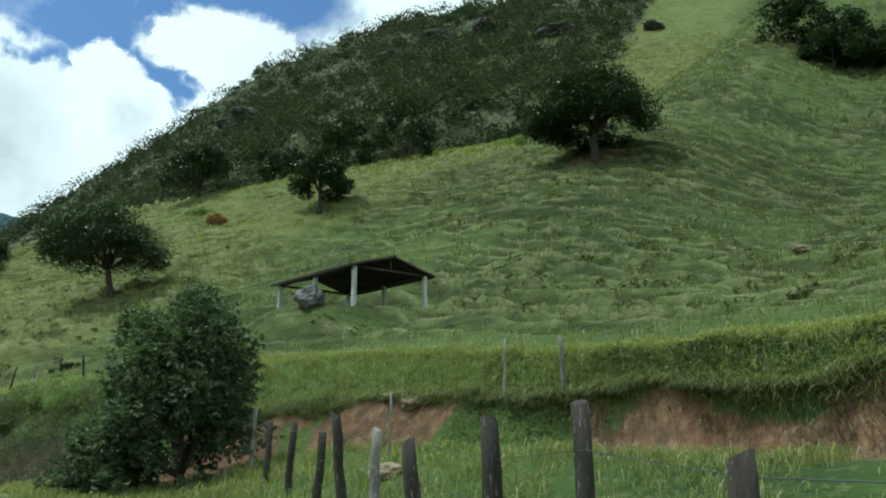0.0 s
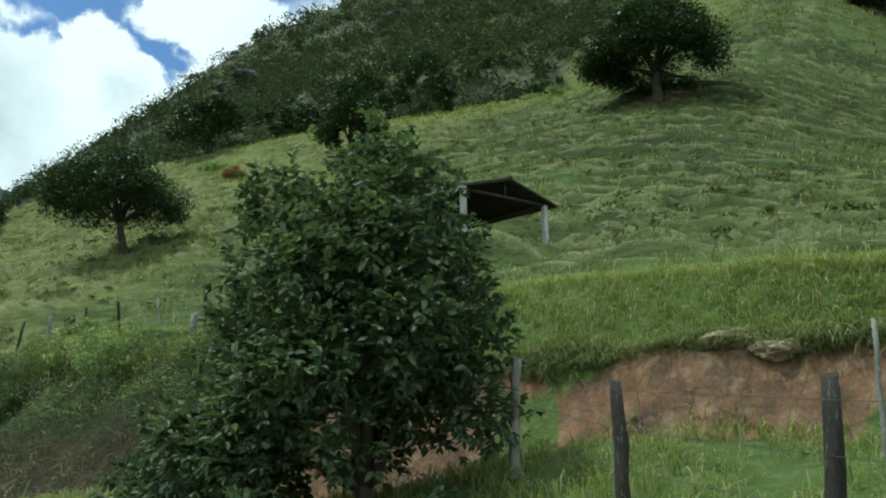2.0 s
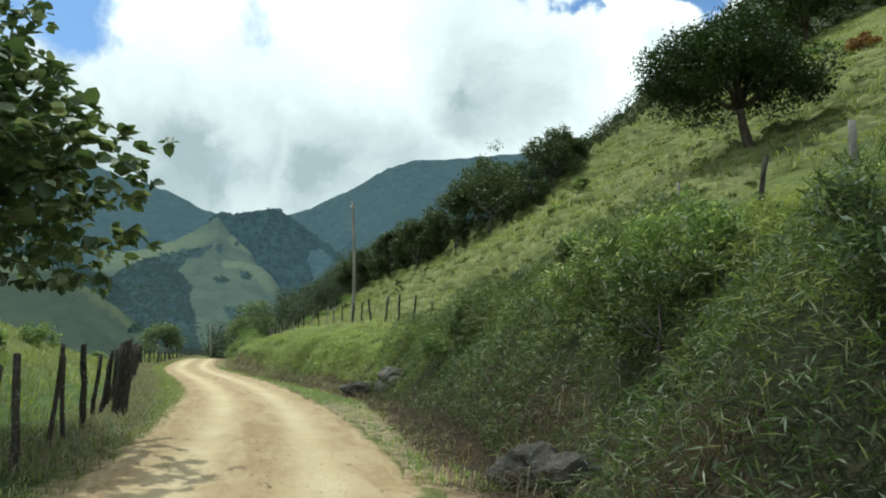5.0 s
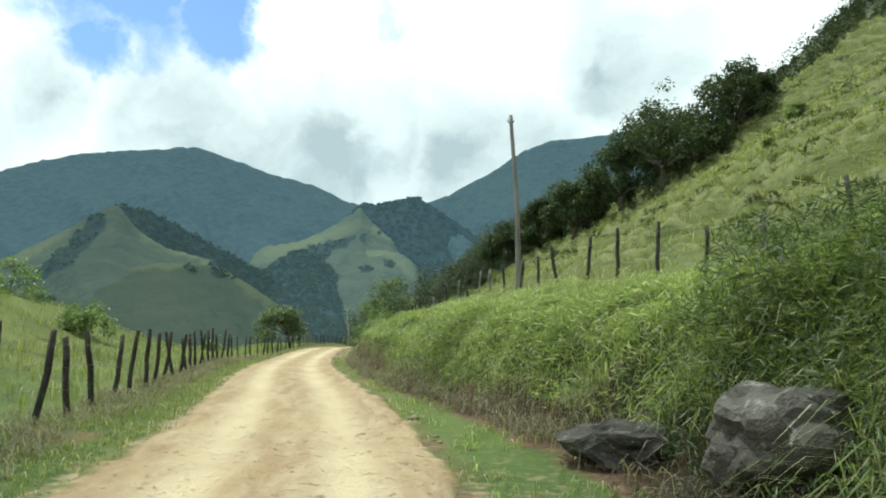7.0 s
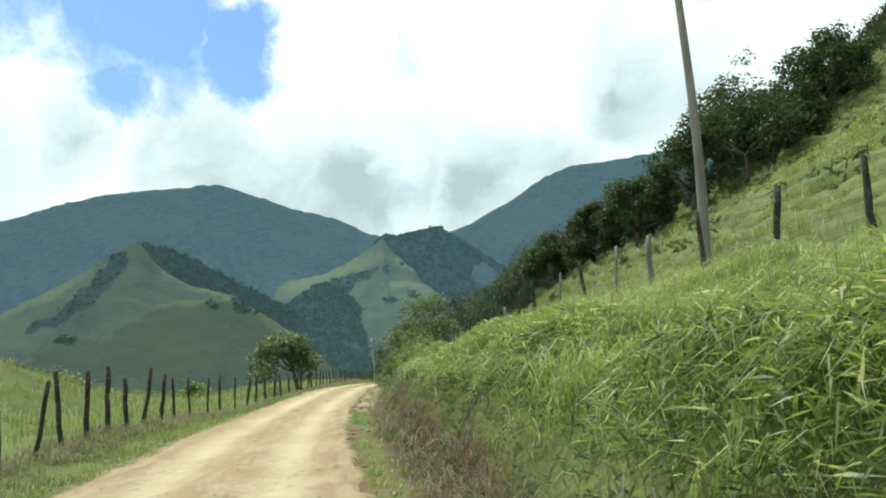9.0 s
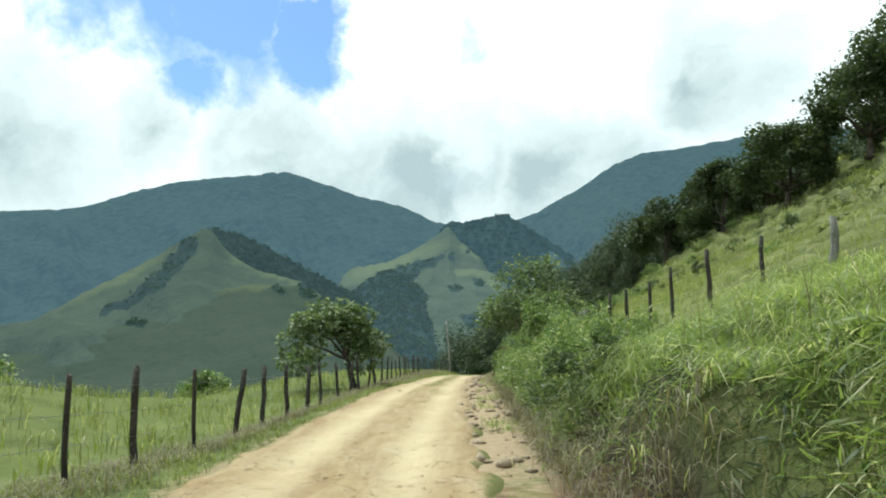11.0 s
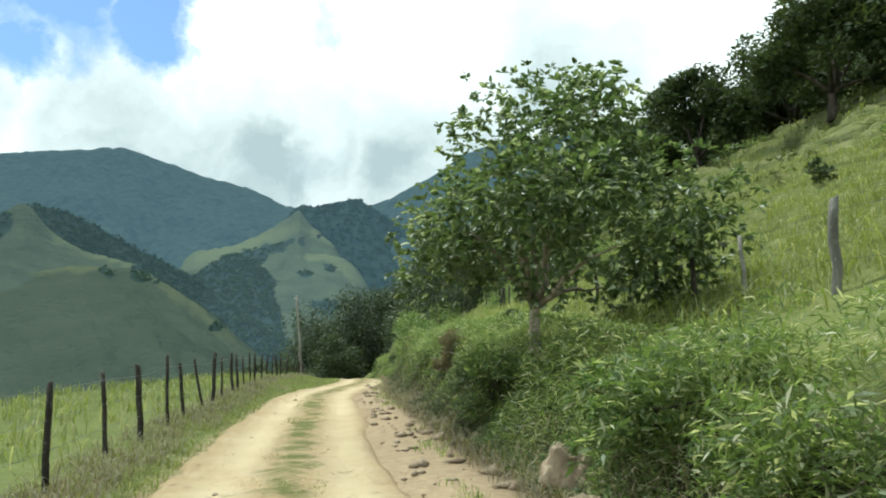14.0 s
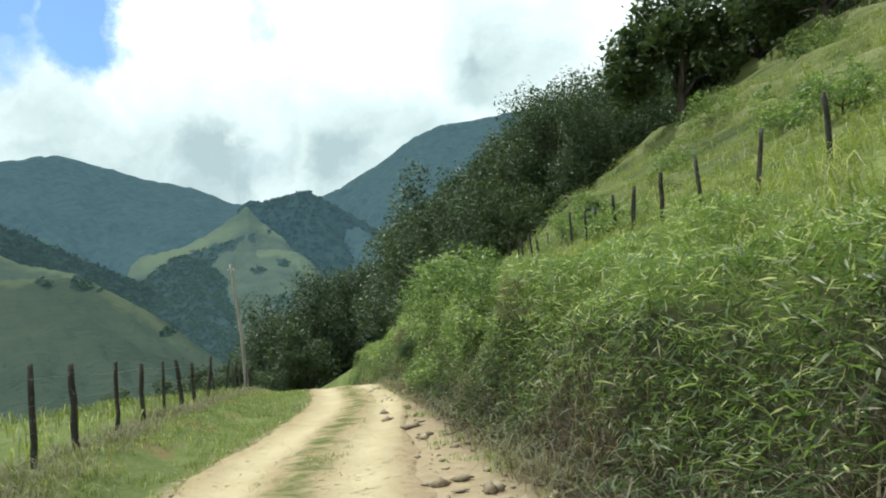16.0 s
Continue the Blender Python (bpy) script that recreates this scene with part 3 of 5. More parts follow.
def leaf_mesh(name, centers, size, rng, mat, droop=0.3, slim=0.5, fold=0.0, oval=False, dirs=None):
    """Leaves as small diamonds or ovals, each turned its own way or along dirs."""
    n = len(centers)
    if dirs is None:
        dirs = rng.randn(n, 3)
        dirs[:, 2] = dirs[:, 2] * 0.6 - droop
    dirs = dirs / np.linalg.norm(dirs, axis=1)[:, None]
    side = np.cross(dirs, rng.randn(n, 3) * [0.5, 0.5, 0.5] + [0, 0, 1.0])
    side /= np.linalg.norm(side, axis=1)[:, None] + 1e-9
    s = size * (0.6 + 0.8 * rng.rand(n))[:, None]
    base, tip, mid = centers - dirs * s * 0.5, centers + dirs * s * 0.5, centers - dirs * s * 0.08
    lift = np.cross(side, dirs) * s * fold
    if oval:
        low, high, w = centers - dirs * s * 0.22, centers + dirs * s * 0.2, side * s * slim * 0.5
        v = np.stack([base, low + w + lift, high + w * 0.8 + lift, tip - lift, high - w * 0.8 + lift, low - w + lift], 1)
        i = np.arange(n)[:, None] * 6
        return mesh_from(name, v, np.concatenate([i + [0, 1, 2, 3], i + [0, 3, 4, 5]]), None, mat)
    v = np.stack([base, mid + side * s * slim * 0.5 + lift, tip, mid - side * s * slim * 0.5 + lift], 1)
    return mesh_from(name, v, np.arange(4 * n).reshape(-1, 4), None, mat)


# ---- ground and road ----
def ground():
    def spread(parts):
        return np.unique(np.round(np.concatenate([np.arange(a, b, s) for a, b, s in parts]), 3))
    xs = spread([(-5200, -600, 400), (-600, -120, 30), (-120, -30, 4), (-30, -12, 1.2), (-12, 18, 0.36), (18, 100, 0.45), (100, 170, 0.9), (170, 290, 1.6), (290, 700, 14), (700, 5200, 300)])
    ys = spread([(-5200, -300, 400), (-300, -70, 12), (-70, -40, 2), (-40, 145, 0.7), (145, 240, 2.4), (240, 520, 6), (520, 1000, 30), (1000, 5200, 300)])
    X, Y = np.meshgrid(xs, ys)
    Z = land(X, Y)
    d = offset(X, np.clip(Y, -100, 300))
    yc = np.clip(Y, -100, 300)
    Z = Z - 0.05 * (np.abs(d - veer(yc)) < half(yc) * 0.9) * (Y > -70) * (Y < 190)
    f, t = footing(yc), top(yc)
    cut = (1 - sstep(-9, -5, Y)) * (Y > -60)
    face = sstep(f - 0.8, f + 0.1, d) * (1 - sstep(np.where(Y < -5, t - 0.5, f + (t - f) * 0.55), np.where(Y < -5, t, t - 0.1), d))
    low = 1 - sstep(0.15, 0.62, (d - f) / (t - f))
    bright_tone = sstep(24, 46, Y + 10 * (fbm(X * 0.06, Y * 0.06, 35) - 0.5)) * np.where(d > 0, 1.0, 0.8) * (1 - sstep(170, 260, Y))
    ragged = 5.0 * (fbm(X * 0.5, Y * 0.5, 23) - 0.5)
    lip = f + 0.42 * (t - f)
    bare = sstep(-21.0, -19.6, Y + 0.35 * ragged) * (1 - sstep(-9.5, -7.5, Y + 0.35 * ragged)) * sstep(0.24, 0.40, fbm(X * 0.55, Y * 0.55, 37)) + sstep(-31.5, -30, Y + 0.3 * ragged) * (1 - sstep(-23.8, -22.8, Y + 0.3 * ragged))
    red = sstep(f - 0.9, f - 0.1, d + 0.5 * (fbm(X * 1.1, Y * 1.1, 38) - 0.5)) * (1 - sstep(lip - 0.1, lip + 0.25, d + 0.9 * (fbm(X * 0.8, Y * 0.8, 39) - 0.5))) * bare * cut
    soil = face * (0.22 + 0.45 * low) * (1 - cut) + 0.95 * red + 0.34 * sstep(2.6, 1.6, np.abs(d)) + 0.42 * sstep(0.0, 0.5, -d - 2.2) * (1 - sstep(1.2, 2.2, -d - 2.2))
    ditch = sstep(half(yc) + veer(yc) - 0.6, half(yc) + veer(yc) - 0.2, d) * (1 - sstep(f - 0.2, f + 0.35, d)) * (Y > -8) * (Y < 175)
    clay = ditch * np.clip(0.30 * (1 - sstep(22, 32, Y)) + 0.12 + 0.75 * sstep(60, 74, Y), 0, 1)
    clay = clay + 0.50 * (d < 0) * (1 - sstep(half(yc) - 0.1, half(yc) + 0.8, veer(yc) - d)) * (Y > -8) * (Y < 175)
    soil = soil + 0.30 * ditch
    # dark soil and painted shade lie below the bank's growth here
    shaded_soil = 0.85 * sstep(f - 0.7, f + 0.2, d) * (1 - sstep(t - 0.3, t + 0.5, d)) * (1 - cut) * (1 - np.exp(-((Y - 48) / 14) ** 4) * sstep(f + 0.2 * (t - f), f + 0.4 * (t - f), d)) * (1 - sstep(140, 150, Y))
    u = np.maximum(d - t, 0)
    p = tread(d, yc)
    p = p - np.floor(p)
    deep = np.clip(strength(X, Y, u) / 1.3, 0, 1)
    # painted shade, in a band up each riser
    riser_shade = sstep(0.50, 0.62, p) * (1 - sstep(0.78, 0.92, p)) * deep * 0.8
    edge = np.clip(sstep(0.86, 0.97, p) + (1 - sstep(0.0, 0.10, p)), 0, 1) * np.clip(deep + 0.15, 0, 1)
    shade = np.exp(-((X - 86) ** 2 + (Y - 9) ** 2) / 40.0) + 0.7 * np.exp(-(((X - 24) / 5) ** 2 + ((Y - 1) / 6) ** 2))
    soil = np.clip(soil + 0.8 * shade, 0, 1)
    wooded = woodland(X, Y) + 0.0
    ob = new("ground", grid_mesh("ground", X, Y, Z, M_GROUND, True, soil=soil, wooded=wooded, shaded_soil=shaded_soil, riser_shade=riser_shade * (1 - 0.55 * bright_tone), edge=edge, bright_tone=bright_tone, clay=clay, grazed=sstep(1.5, 9, u)))
    tagged(ob, "green pasture hillside with cattle terraces and a red soil cut bank", "ground", kind="structure")


def road():
    ys = np.arange(-70, 190, 0.30)
    ds = np.linspace(-1.35, 1.35, 55)
    Y, D = np.meshgrid(ys, ds, indexing="ij")
    w = half(Y) * D
    X = road_x(Y) + (w + veer(Y)) / cosine(Y)
    far = sstep(70, 96, Y)
    sway = 0.22 * (fbm(Y * 0.12, 0 * Y, 61) - 0.5)
    # two wheel tracks; between and beside them coarse rubble is thrown up
    rut = [np.exp(-((w - sway - c) / 0.36) ** 2) for c in (-0.82, 0.82)]
    gauge = np.clip(rut[0] + rut[1], 0, 1)
    crumbs = fbm(X * 3.2, Y * 2.4, 7) - 0.5
    Z = road_z(Y) + 0.06 - 0.055 * gauge + (fbm(X * 1.3, Y * 0.8, 6) - 0.5) * 0.09 + crumbs * 0.06 * (1 - 0.75 * gauge)
    Z = Z - 0.46 * sstep(0.90, 1.32, np.abs(D) + (fbm(X * 0.7, Y * 0.7, 9) - 0.5) * 0.42)
    edge = sstep(0.72, 1.15, np.abs(D)) * np.where(D > 0, 1 - 0.75 * far, 1.0) + far * np.exp(-((w - sway) / 0.54) ** 2) * 0.62
    rubble = np.clip(1 - gauge * 1.2, 0, 1) * (1 - 0.4 * far)
    gutter = far * sstep(0.72, 0.95, D)
    Z = Z - gutter * (0.05 + 0.22 * sstep(0.45, 0.6, fbm(X * 1.4, Y * 0.35, 62)))
    ob = new("road", grid_mesh("road", X, Y, Z, M_ROAD, True, wear=gauge, edge=edge, rubble=rubble, gutter=gutter))
    tagged(ob, "pale sandy dirt road with two worn wheel tracks", "road", kind="structure")


ground()
road()


# ---- far slopes ----
def slope_backdrop(name, label, rim, far, near, base, mat, wood, seed, relief, trees=0, glow=(0.02, 0.04, 0.04), crown=0.0036, pale=None, fall=1.15):
    """A range of hills round the valley: its skyline (bearing, height in degrees) at the distance far, its foot at near."""
    az, el = [p[0] for p in rim], [p[1] for p in rim]
    A = np.radians(np.linspace(az[0], az[-1], 420))
    s = np.concatenate([np.linspace(0, 1, 60), np.linspace(1.03, 1.5, 8)])
    S, AA = np.meshgrid(s, A, indexing="ij")
    deg = np.degrees(AA)
    r = near + (far - near) * S
    k = np.exp(-0.5 * (np.arange(-6, 7) / 2.0) ** 2)
    line = np.convolve(np.pad(np.interp(np.degrees(A), az, el), 6, mode="edge"), k / k.sum(), mode="valid")
    k = np.exp(-0.5 * (np.arange(-60, 61) / 24) ** 2)
    broad = np.convolve(np.pad(line, 60, mode="edge"), k / k.sum(), mode="valid")[None, :]
    crest = 1.6 + far * np.tan(np.radians(broad + (line[None, :] - broad) * np.clip(S, 0, 1) ** 3 + (fbm(deg * 2.5, S * 0, seed, 4) - 0.5) * 0.2 * np.clip(S, 0, 1) ** 14))
    gully = (fbm(deg * 0.30 + S * 1.2, S * 4.5 + deg * 0.1, seed + 3, 4) - 0.5) * relief * np.sin(np.pi * np.clip(S, 0, 1)) ** 0.8
    shape = np.where(S <= 1, np.clip(S, 0, 1) ** fall, 1 - (S - 1) * 1.6)
    z = base + (crest - base) * shape + gully
    x, y = r * np.sin(AA), 50 + r * np.cos(AA)
    up = np.degrees(np.arctan2(z - 1.6, r))
    da, du = 1.3 * (fbm(deg * 1.1, up * 1.6, seed + 5, 4) - 0.5), 0.8 * (fbm(deg * 1.1 + 9, up * 1.6, seed + 6, 4) - 0.5)
    field = wood(deg + da, up + du)
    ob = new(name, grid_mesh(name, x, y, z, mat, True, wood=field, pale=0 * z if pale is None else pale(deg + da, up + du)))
    tagged(ob, label, "mountain", kind="structure")
    if not trees:
        return
    # its woods, crown by crown
    rng = np.random.RandomState(seed)
    i, j = rng.randint(2, 60, trees), rng.randint(3, 416, trees)
    w = field[i, j] + 0.25 * (rng.rand(trees) - 0.5)
    i, j = i[w > 0.55], j[w > 0.55]
    f, g = rng.rand(len(i)), rng.rand(len(i))

    def between(a):
        return (a[i, j] * (1 - f) + a[i + 1, j] * f) * (1 - g) + (a[i, j + 1] * (1 - f) + a[i + 1, j + 1] * f) * g
    cx, cy, cz = between(x), between(y), between(z)
    size = far * crown * (0.5 + 0.9 * rng.rand(len(i)))
    v = rng.randn(len(i), 16, 3)
    v /= np.linalg.norm(v, axis=2)[..., None]
    v[..., 2] = np.abs(v[..., 2])
    pts = np.stack([cx, cy, cz], -1)[:, None] + v * size[:, None, None] * (0.6 + 0.5 * rng.rand(len(i), 16, 1))
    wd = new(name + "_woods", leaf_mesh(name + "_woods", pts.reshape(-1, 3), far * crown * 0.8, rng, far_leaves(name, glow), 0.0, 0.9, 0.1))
    tagged(wd, "distant dark woodland on the mountain slopes", "forest", kind="stuff")


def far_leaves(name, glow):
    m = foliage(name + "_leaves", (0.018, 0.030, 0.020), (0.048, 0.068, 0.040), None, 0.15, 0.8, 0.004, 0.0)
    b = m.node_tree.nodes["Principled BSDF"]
    # the same added emission hazes the distant crowns
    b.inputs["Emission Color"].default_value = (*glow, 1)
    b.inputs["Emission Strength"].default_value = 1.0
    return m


def spots(a, u, items):
    """Oval patches (bearing, height, half width, half height, slant) on a slope, 1 inside and 0 outside."""
    out = 0 * a
    for ca, cu, wa, wu, slant in items:
        out = np.maximum(out, 1.5 - np.hypot((a - ca) / wa, (u - cu - slant * (a - ca)) / wu))
    return np.clip(out, 0, 1)


def everywhere(a, u):
    return 1.0 + 0 * a


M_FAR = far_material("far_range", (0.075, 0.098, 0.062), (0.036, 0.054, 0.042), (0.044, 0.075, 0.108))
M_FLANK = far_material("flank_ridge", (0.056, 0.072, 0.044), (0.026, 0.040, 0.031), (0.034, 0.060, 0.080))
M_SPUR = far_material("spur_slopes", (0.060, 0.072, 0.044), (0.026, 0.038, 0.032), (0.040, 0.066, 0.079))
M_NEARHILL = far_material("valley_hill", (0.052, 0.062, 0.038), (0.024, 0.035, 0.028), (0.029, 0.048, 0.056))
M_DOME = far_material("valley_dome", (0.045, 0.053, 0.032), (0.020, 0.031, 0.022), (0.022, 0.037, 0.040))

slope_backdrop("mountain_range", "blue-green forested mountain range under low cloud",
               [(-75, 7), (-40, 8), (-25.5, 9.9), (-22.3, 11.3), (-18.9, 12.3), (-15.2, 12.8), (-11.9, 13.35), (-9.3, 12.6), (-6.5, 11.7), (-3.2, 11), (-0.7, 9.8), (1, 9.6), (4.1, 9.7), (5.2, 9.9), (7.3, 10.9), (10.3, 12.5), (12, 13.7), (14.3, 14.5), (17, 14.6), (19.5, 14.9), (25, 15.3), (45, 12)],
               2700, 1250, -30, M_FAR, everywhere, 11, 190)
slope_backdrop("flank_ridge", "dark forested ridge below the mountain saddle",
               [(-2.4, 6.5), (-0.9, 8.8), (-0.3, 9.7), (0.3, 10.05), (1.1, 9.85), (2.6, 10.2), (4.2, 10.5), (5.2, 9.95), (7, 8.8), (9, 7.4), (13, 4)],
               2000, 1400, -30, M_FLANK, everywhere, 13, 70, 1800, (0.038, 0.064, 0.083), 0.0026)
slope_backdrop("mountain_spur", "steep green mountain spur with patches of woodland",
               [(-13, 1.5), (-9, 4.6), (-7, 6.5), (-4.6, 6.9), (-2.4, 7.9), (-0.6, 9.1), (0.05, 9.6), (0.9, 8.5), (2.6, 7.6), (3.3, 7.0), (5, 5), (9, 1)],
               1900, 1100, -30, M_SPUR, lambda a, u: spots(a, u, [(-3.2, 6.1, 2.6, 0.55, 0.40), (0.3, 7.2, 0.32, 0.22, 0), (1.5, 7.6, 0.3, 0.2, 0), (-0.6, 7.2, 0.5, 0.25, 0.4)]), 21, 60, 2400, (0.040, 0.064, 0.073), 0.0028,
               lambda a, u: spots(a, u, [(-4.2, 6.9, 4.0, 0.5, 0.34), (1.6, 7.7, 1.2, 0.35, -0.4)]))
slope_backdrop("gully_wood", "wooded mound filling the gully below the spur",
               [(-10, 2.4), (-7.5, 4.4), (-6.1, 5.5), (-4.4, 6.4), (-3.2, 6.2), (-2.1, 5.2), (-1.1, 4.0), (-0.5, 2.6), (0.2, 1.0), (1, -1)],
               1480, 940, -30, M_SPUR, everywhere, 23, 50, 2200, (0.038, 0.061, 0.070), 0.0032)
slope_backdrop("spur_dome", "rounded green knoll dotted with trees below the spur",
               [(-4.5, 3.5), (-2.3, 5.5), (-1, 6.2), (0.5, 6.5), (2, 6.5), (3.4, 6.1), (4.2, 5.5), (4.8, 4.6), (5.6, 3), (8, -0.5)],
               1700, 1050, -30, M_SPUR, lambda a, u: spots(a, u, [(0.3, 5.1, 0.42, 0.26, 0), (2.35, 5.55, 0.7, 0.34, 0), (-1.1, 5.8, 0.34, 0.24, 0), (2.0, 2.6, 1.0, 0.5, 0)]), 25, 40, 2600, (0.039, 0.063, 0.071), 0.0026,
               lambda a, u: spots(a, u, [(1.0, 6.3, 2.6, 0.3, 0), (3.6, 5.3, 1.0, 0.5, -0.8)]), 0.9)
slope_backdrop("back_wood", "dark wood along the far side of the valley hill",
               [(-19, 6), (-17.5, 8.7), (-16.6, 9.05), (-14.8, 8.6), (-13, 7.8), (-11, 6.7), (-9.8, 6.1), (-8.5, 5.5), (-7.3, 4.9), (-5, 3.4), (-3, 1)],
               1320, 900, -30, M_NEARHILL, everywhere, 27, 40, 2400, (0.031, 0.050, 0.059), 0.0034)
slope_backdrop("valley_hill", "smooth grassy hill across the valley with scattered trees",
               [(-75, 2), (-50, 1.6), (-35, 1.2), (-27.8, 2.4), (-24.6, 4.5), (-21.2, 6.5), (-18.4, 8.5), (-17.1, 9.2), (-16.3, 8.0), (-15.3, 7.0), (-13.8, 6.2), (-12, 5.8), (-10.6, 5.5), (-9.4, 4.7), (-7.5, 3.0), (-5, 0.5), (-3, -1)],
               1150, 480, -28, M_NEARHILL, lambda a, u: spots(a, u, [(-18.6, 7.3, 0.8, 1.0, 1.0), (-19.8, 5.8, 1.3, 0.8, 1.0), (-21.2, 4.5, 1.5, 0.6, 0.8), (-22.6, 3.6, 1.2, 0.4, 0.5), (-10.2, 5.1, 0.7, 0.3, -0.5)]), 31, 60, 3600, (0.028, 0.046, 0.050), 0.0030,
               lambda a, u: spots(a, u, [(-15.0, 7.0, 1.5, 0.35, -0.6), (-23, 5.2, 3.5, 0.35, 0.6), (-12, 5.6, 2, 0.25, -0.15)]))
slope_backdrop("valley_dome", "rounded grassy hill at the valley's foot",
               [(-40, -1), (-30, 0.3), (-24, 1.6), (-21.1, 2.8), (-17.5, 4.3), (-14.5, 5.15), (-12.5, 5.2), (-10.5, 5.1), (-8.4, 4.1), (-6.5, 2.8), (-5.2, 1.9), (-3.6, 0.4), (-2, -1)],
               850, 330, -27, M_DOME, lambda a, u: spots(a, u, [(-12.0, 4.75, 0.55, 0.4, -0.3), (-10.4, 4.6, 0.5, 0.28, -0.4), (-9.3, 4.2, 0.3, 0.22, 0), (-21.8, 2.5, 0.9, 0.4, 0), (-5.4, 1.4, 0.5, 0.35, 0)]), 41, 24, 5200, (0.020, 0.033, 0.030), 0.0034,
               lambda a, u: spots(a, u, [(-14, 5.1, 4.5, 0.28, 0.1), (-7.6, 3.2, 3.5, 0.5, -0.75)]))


# ---- trees ----
def limb_path(start, end, rng, n=6, sag=0.0, wob=0.12):
    u = np.linspace(0, 1, n)[:, None]
    p = start + (end - start) * u
    length = np.linalg.norm(end - start)
    p = p + (rng.rand(n, 3) - 0.5) * wob * length * np.sin(np.pi * u)
    p[:, 2] += sag * length * np.sin(np.pi * u[:, 0])
    return p


def crown_points(blobs, count, rng, shell=0.55):
    """Leaf places on and in a set of blobs (centre, radii), and the way each faces."""
    c, r = np.array([b[0] for b in blobs]), np.array([b[1] for b in blobs])
    w = (r[:, 0] * r[:, 2]) ** 1.0
    which = rng.choice(len(blobs), count, p=w / w.sum())
    v = rng.randn(count, 3)
    v /= np.linalg.norm(v, axis=1)[:, None]
    rad = shell + (1 - shell) * rng.rand(count) ** 0.6
    rad *= 1 + 0.18 * rng.randn(count)
    return c[which] + v * rad[:, None] * r[which], v


def tree(name, x, y, height, width, clear, stem, leaves, leaf, mat, bark, seed, label, lean=(0, 0), flat=0.6, blobs=34, boughs=6, category="tree", slim=0.5, oval=False, sink=0.15, z=None, shift=(0, 0), group="", bushy=False, clump=1.0, droop=0.0, spray=0, low=0.06, fork_at=None):
    """A tapered trunk, boughs that reach into the crown, and a crown of leaf clumps with gaps."""
    rng = np.random.RandomState(seed)
    ob = empty(name, x, y, (ground_at(x, y) if z is None else z) - sink)
    split = clear if fork_at is None else fork_at
    fork = np.array([lean[0] * split, lean[1] * split, split])
    tube_part("trunk", limb_path(np.zeros(3), fork, rng, 7, 0, 0.06), np.linspace(stem * 1.35, stem * 0.8, 7) * np.array([1.25, 1.05, 1, 1, 1, 1, 1]), bark, ob, 9, rng, 0.18)
    mid = np.array([fork[0] * 1.4 + shift[0], fork[1] * 1.4 + shift[1], 0])
    ch = height - clear * 0.85
    parts = []
    for k in range(blobs):
        a, q = rng.rand() * 2 * np.pi, np.sqrt(rng.rand())
        # an umbrella: full above, hollow underneath, wide at its shoulder
        top_z = clear * 0.85 + ch * (1 - 0.62 * q**2.2)
        zc = top_z - ch * (0.10 + 0.42 * rng.rand() ** 1.3) * (1 if rng.rand() < 0.75 else 1.45)
        size = width * (0.085 + 0.075 * rng.rand())
        zc = max(zc, clear * (1 - droop * q) + size * flat * (0.3 + 0.8 * rng.rand()))
        if bushy:
            # a dome, fullest just under its skin
            size *= clump
            zc = (low + (0.90 - low) * rng.rand() ** 0.65) * height * (1 - q**3.2) ** 0.5
        parts.append((mid + [np.cos(a) * q * width * 0.42, np.sin(a) * q * width * 0.42, zc], np.array([size, size, size * flat])))
    order = rng.permutation(blobs)[:boughs]
    for k in order:
        end = parts[k][0]
        bend = fork + (end - fork) * [0.5, 0.5, 0.62]
        p = np.concatenate([limb_path(fork - [0, 0, stem], bend, rng, 4), limb_path(bend, end, rng, 4)[1:]])
        tube_part("limb", p, np.linspace(stem * 0.66, stem * 0.10, len(p)), bark, ob, 6, rng, 0.1)
    dirs = None
    if spray:
        # leaves stand round the twig ends and hang outward
        pts, way = crown_points(parts, leaves // spray, rng)
        dirs = np.repeat(way * 0.55 + [0, 0, -0.15], spray, 0) + rng.randn(len(pts) * spray, 3) * [0.75, 0.75, 0.35]
        dirs /= np.linalg.norm(dirs, axis=1)[:, None]
        pts = np.repeat(pts, spray, 0) + dirs * leaf * (0.5 + 0.25 * rng.rand(len(dirs), 1))
    else:
        pts, way = crown_points(parts, leaves, rng)
    under(new("crown", leaf_mesh("crown", pts, leaf, rng, mat, 0.25, slim, 0.08, oval, dirs)), ob)
    return tagged(ob, label, category, group)


# lone trees on the pasture
tree("shade_tree", 84.0, 8.7, 15.4, 18.6, 5.6, 0.55, 40000, 0.42, M_MANGO, M_BARK, 1, "broad dark umbrella-crowned tree standing alone on the pasture", blobs=95, boughs=12, flat=0.5)
tree("shade_tree", 39.2, 49.3, 12.4, 14.8, 4.6, 0.34, 32000, 0.32, M_MANGO, M_BARK, 2, "dark round-crowned tree with a leaning bare trunk on the slope", lean=(-0.26, 0.05), blobs=90, boughs=10, flat=0.55)
tree("hillside_tree", 66.1, 43.5, 11.0, 10.6, 3.4, 0.32, 9000, 0.5, M_MANGO, M_BARK, 3, "tall dark tree standing alone high on the pasture", flat=0.85, blobs=34)
tree("hillside_tree", 79.9, 88.6, 12.5, 16.0, 2.4, 0.36, 9000, 0.6, M_MANGO, M_BARK, 4, "wide dark tree near the forest edge above the pasture", blobs=40)
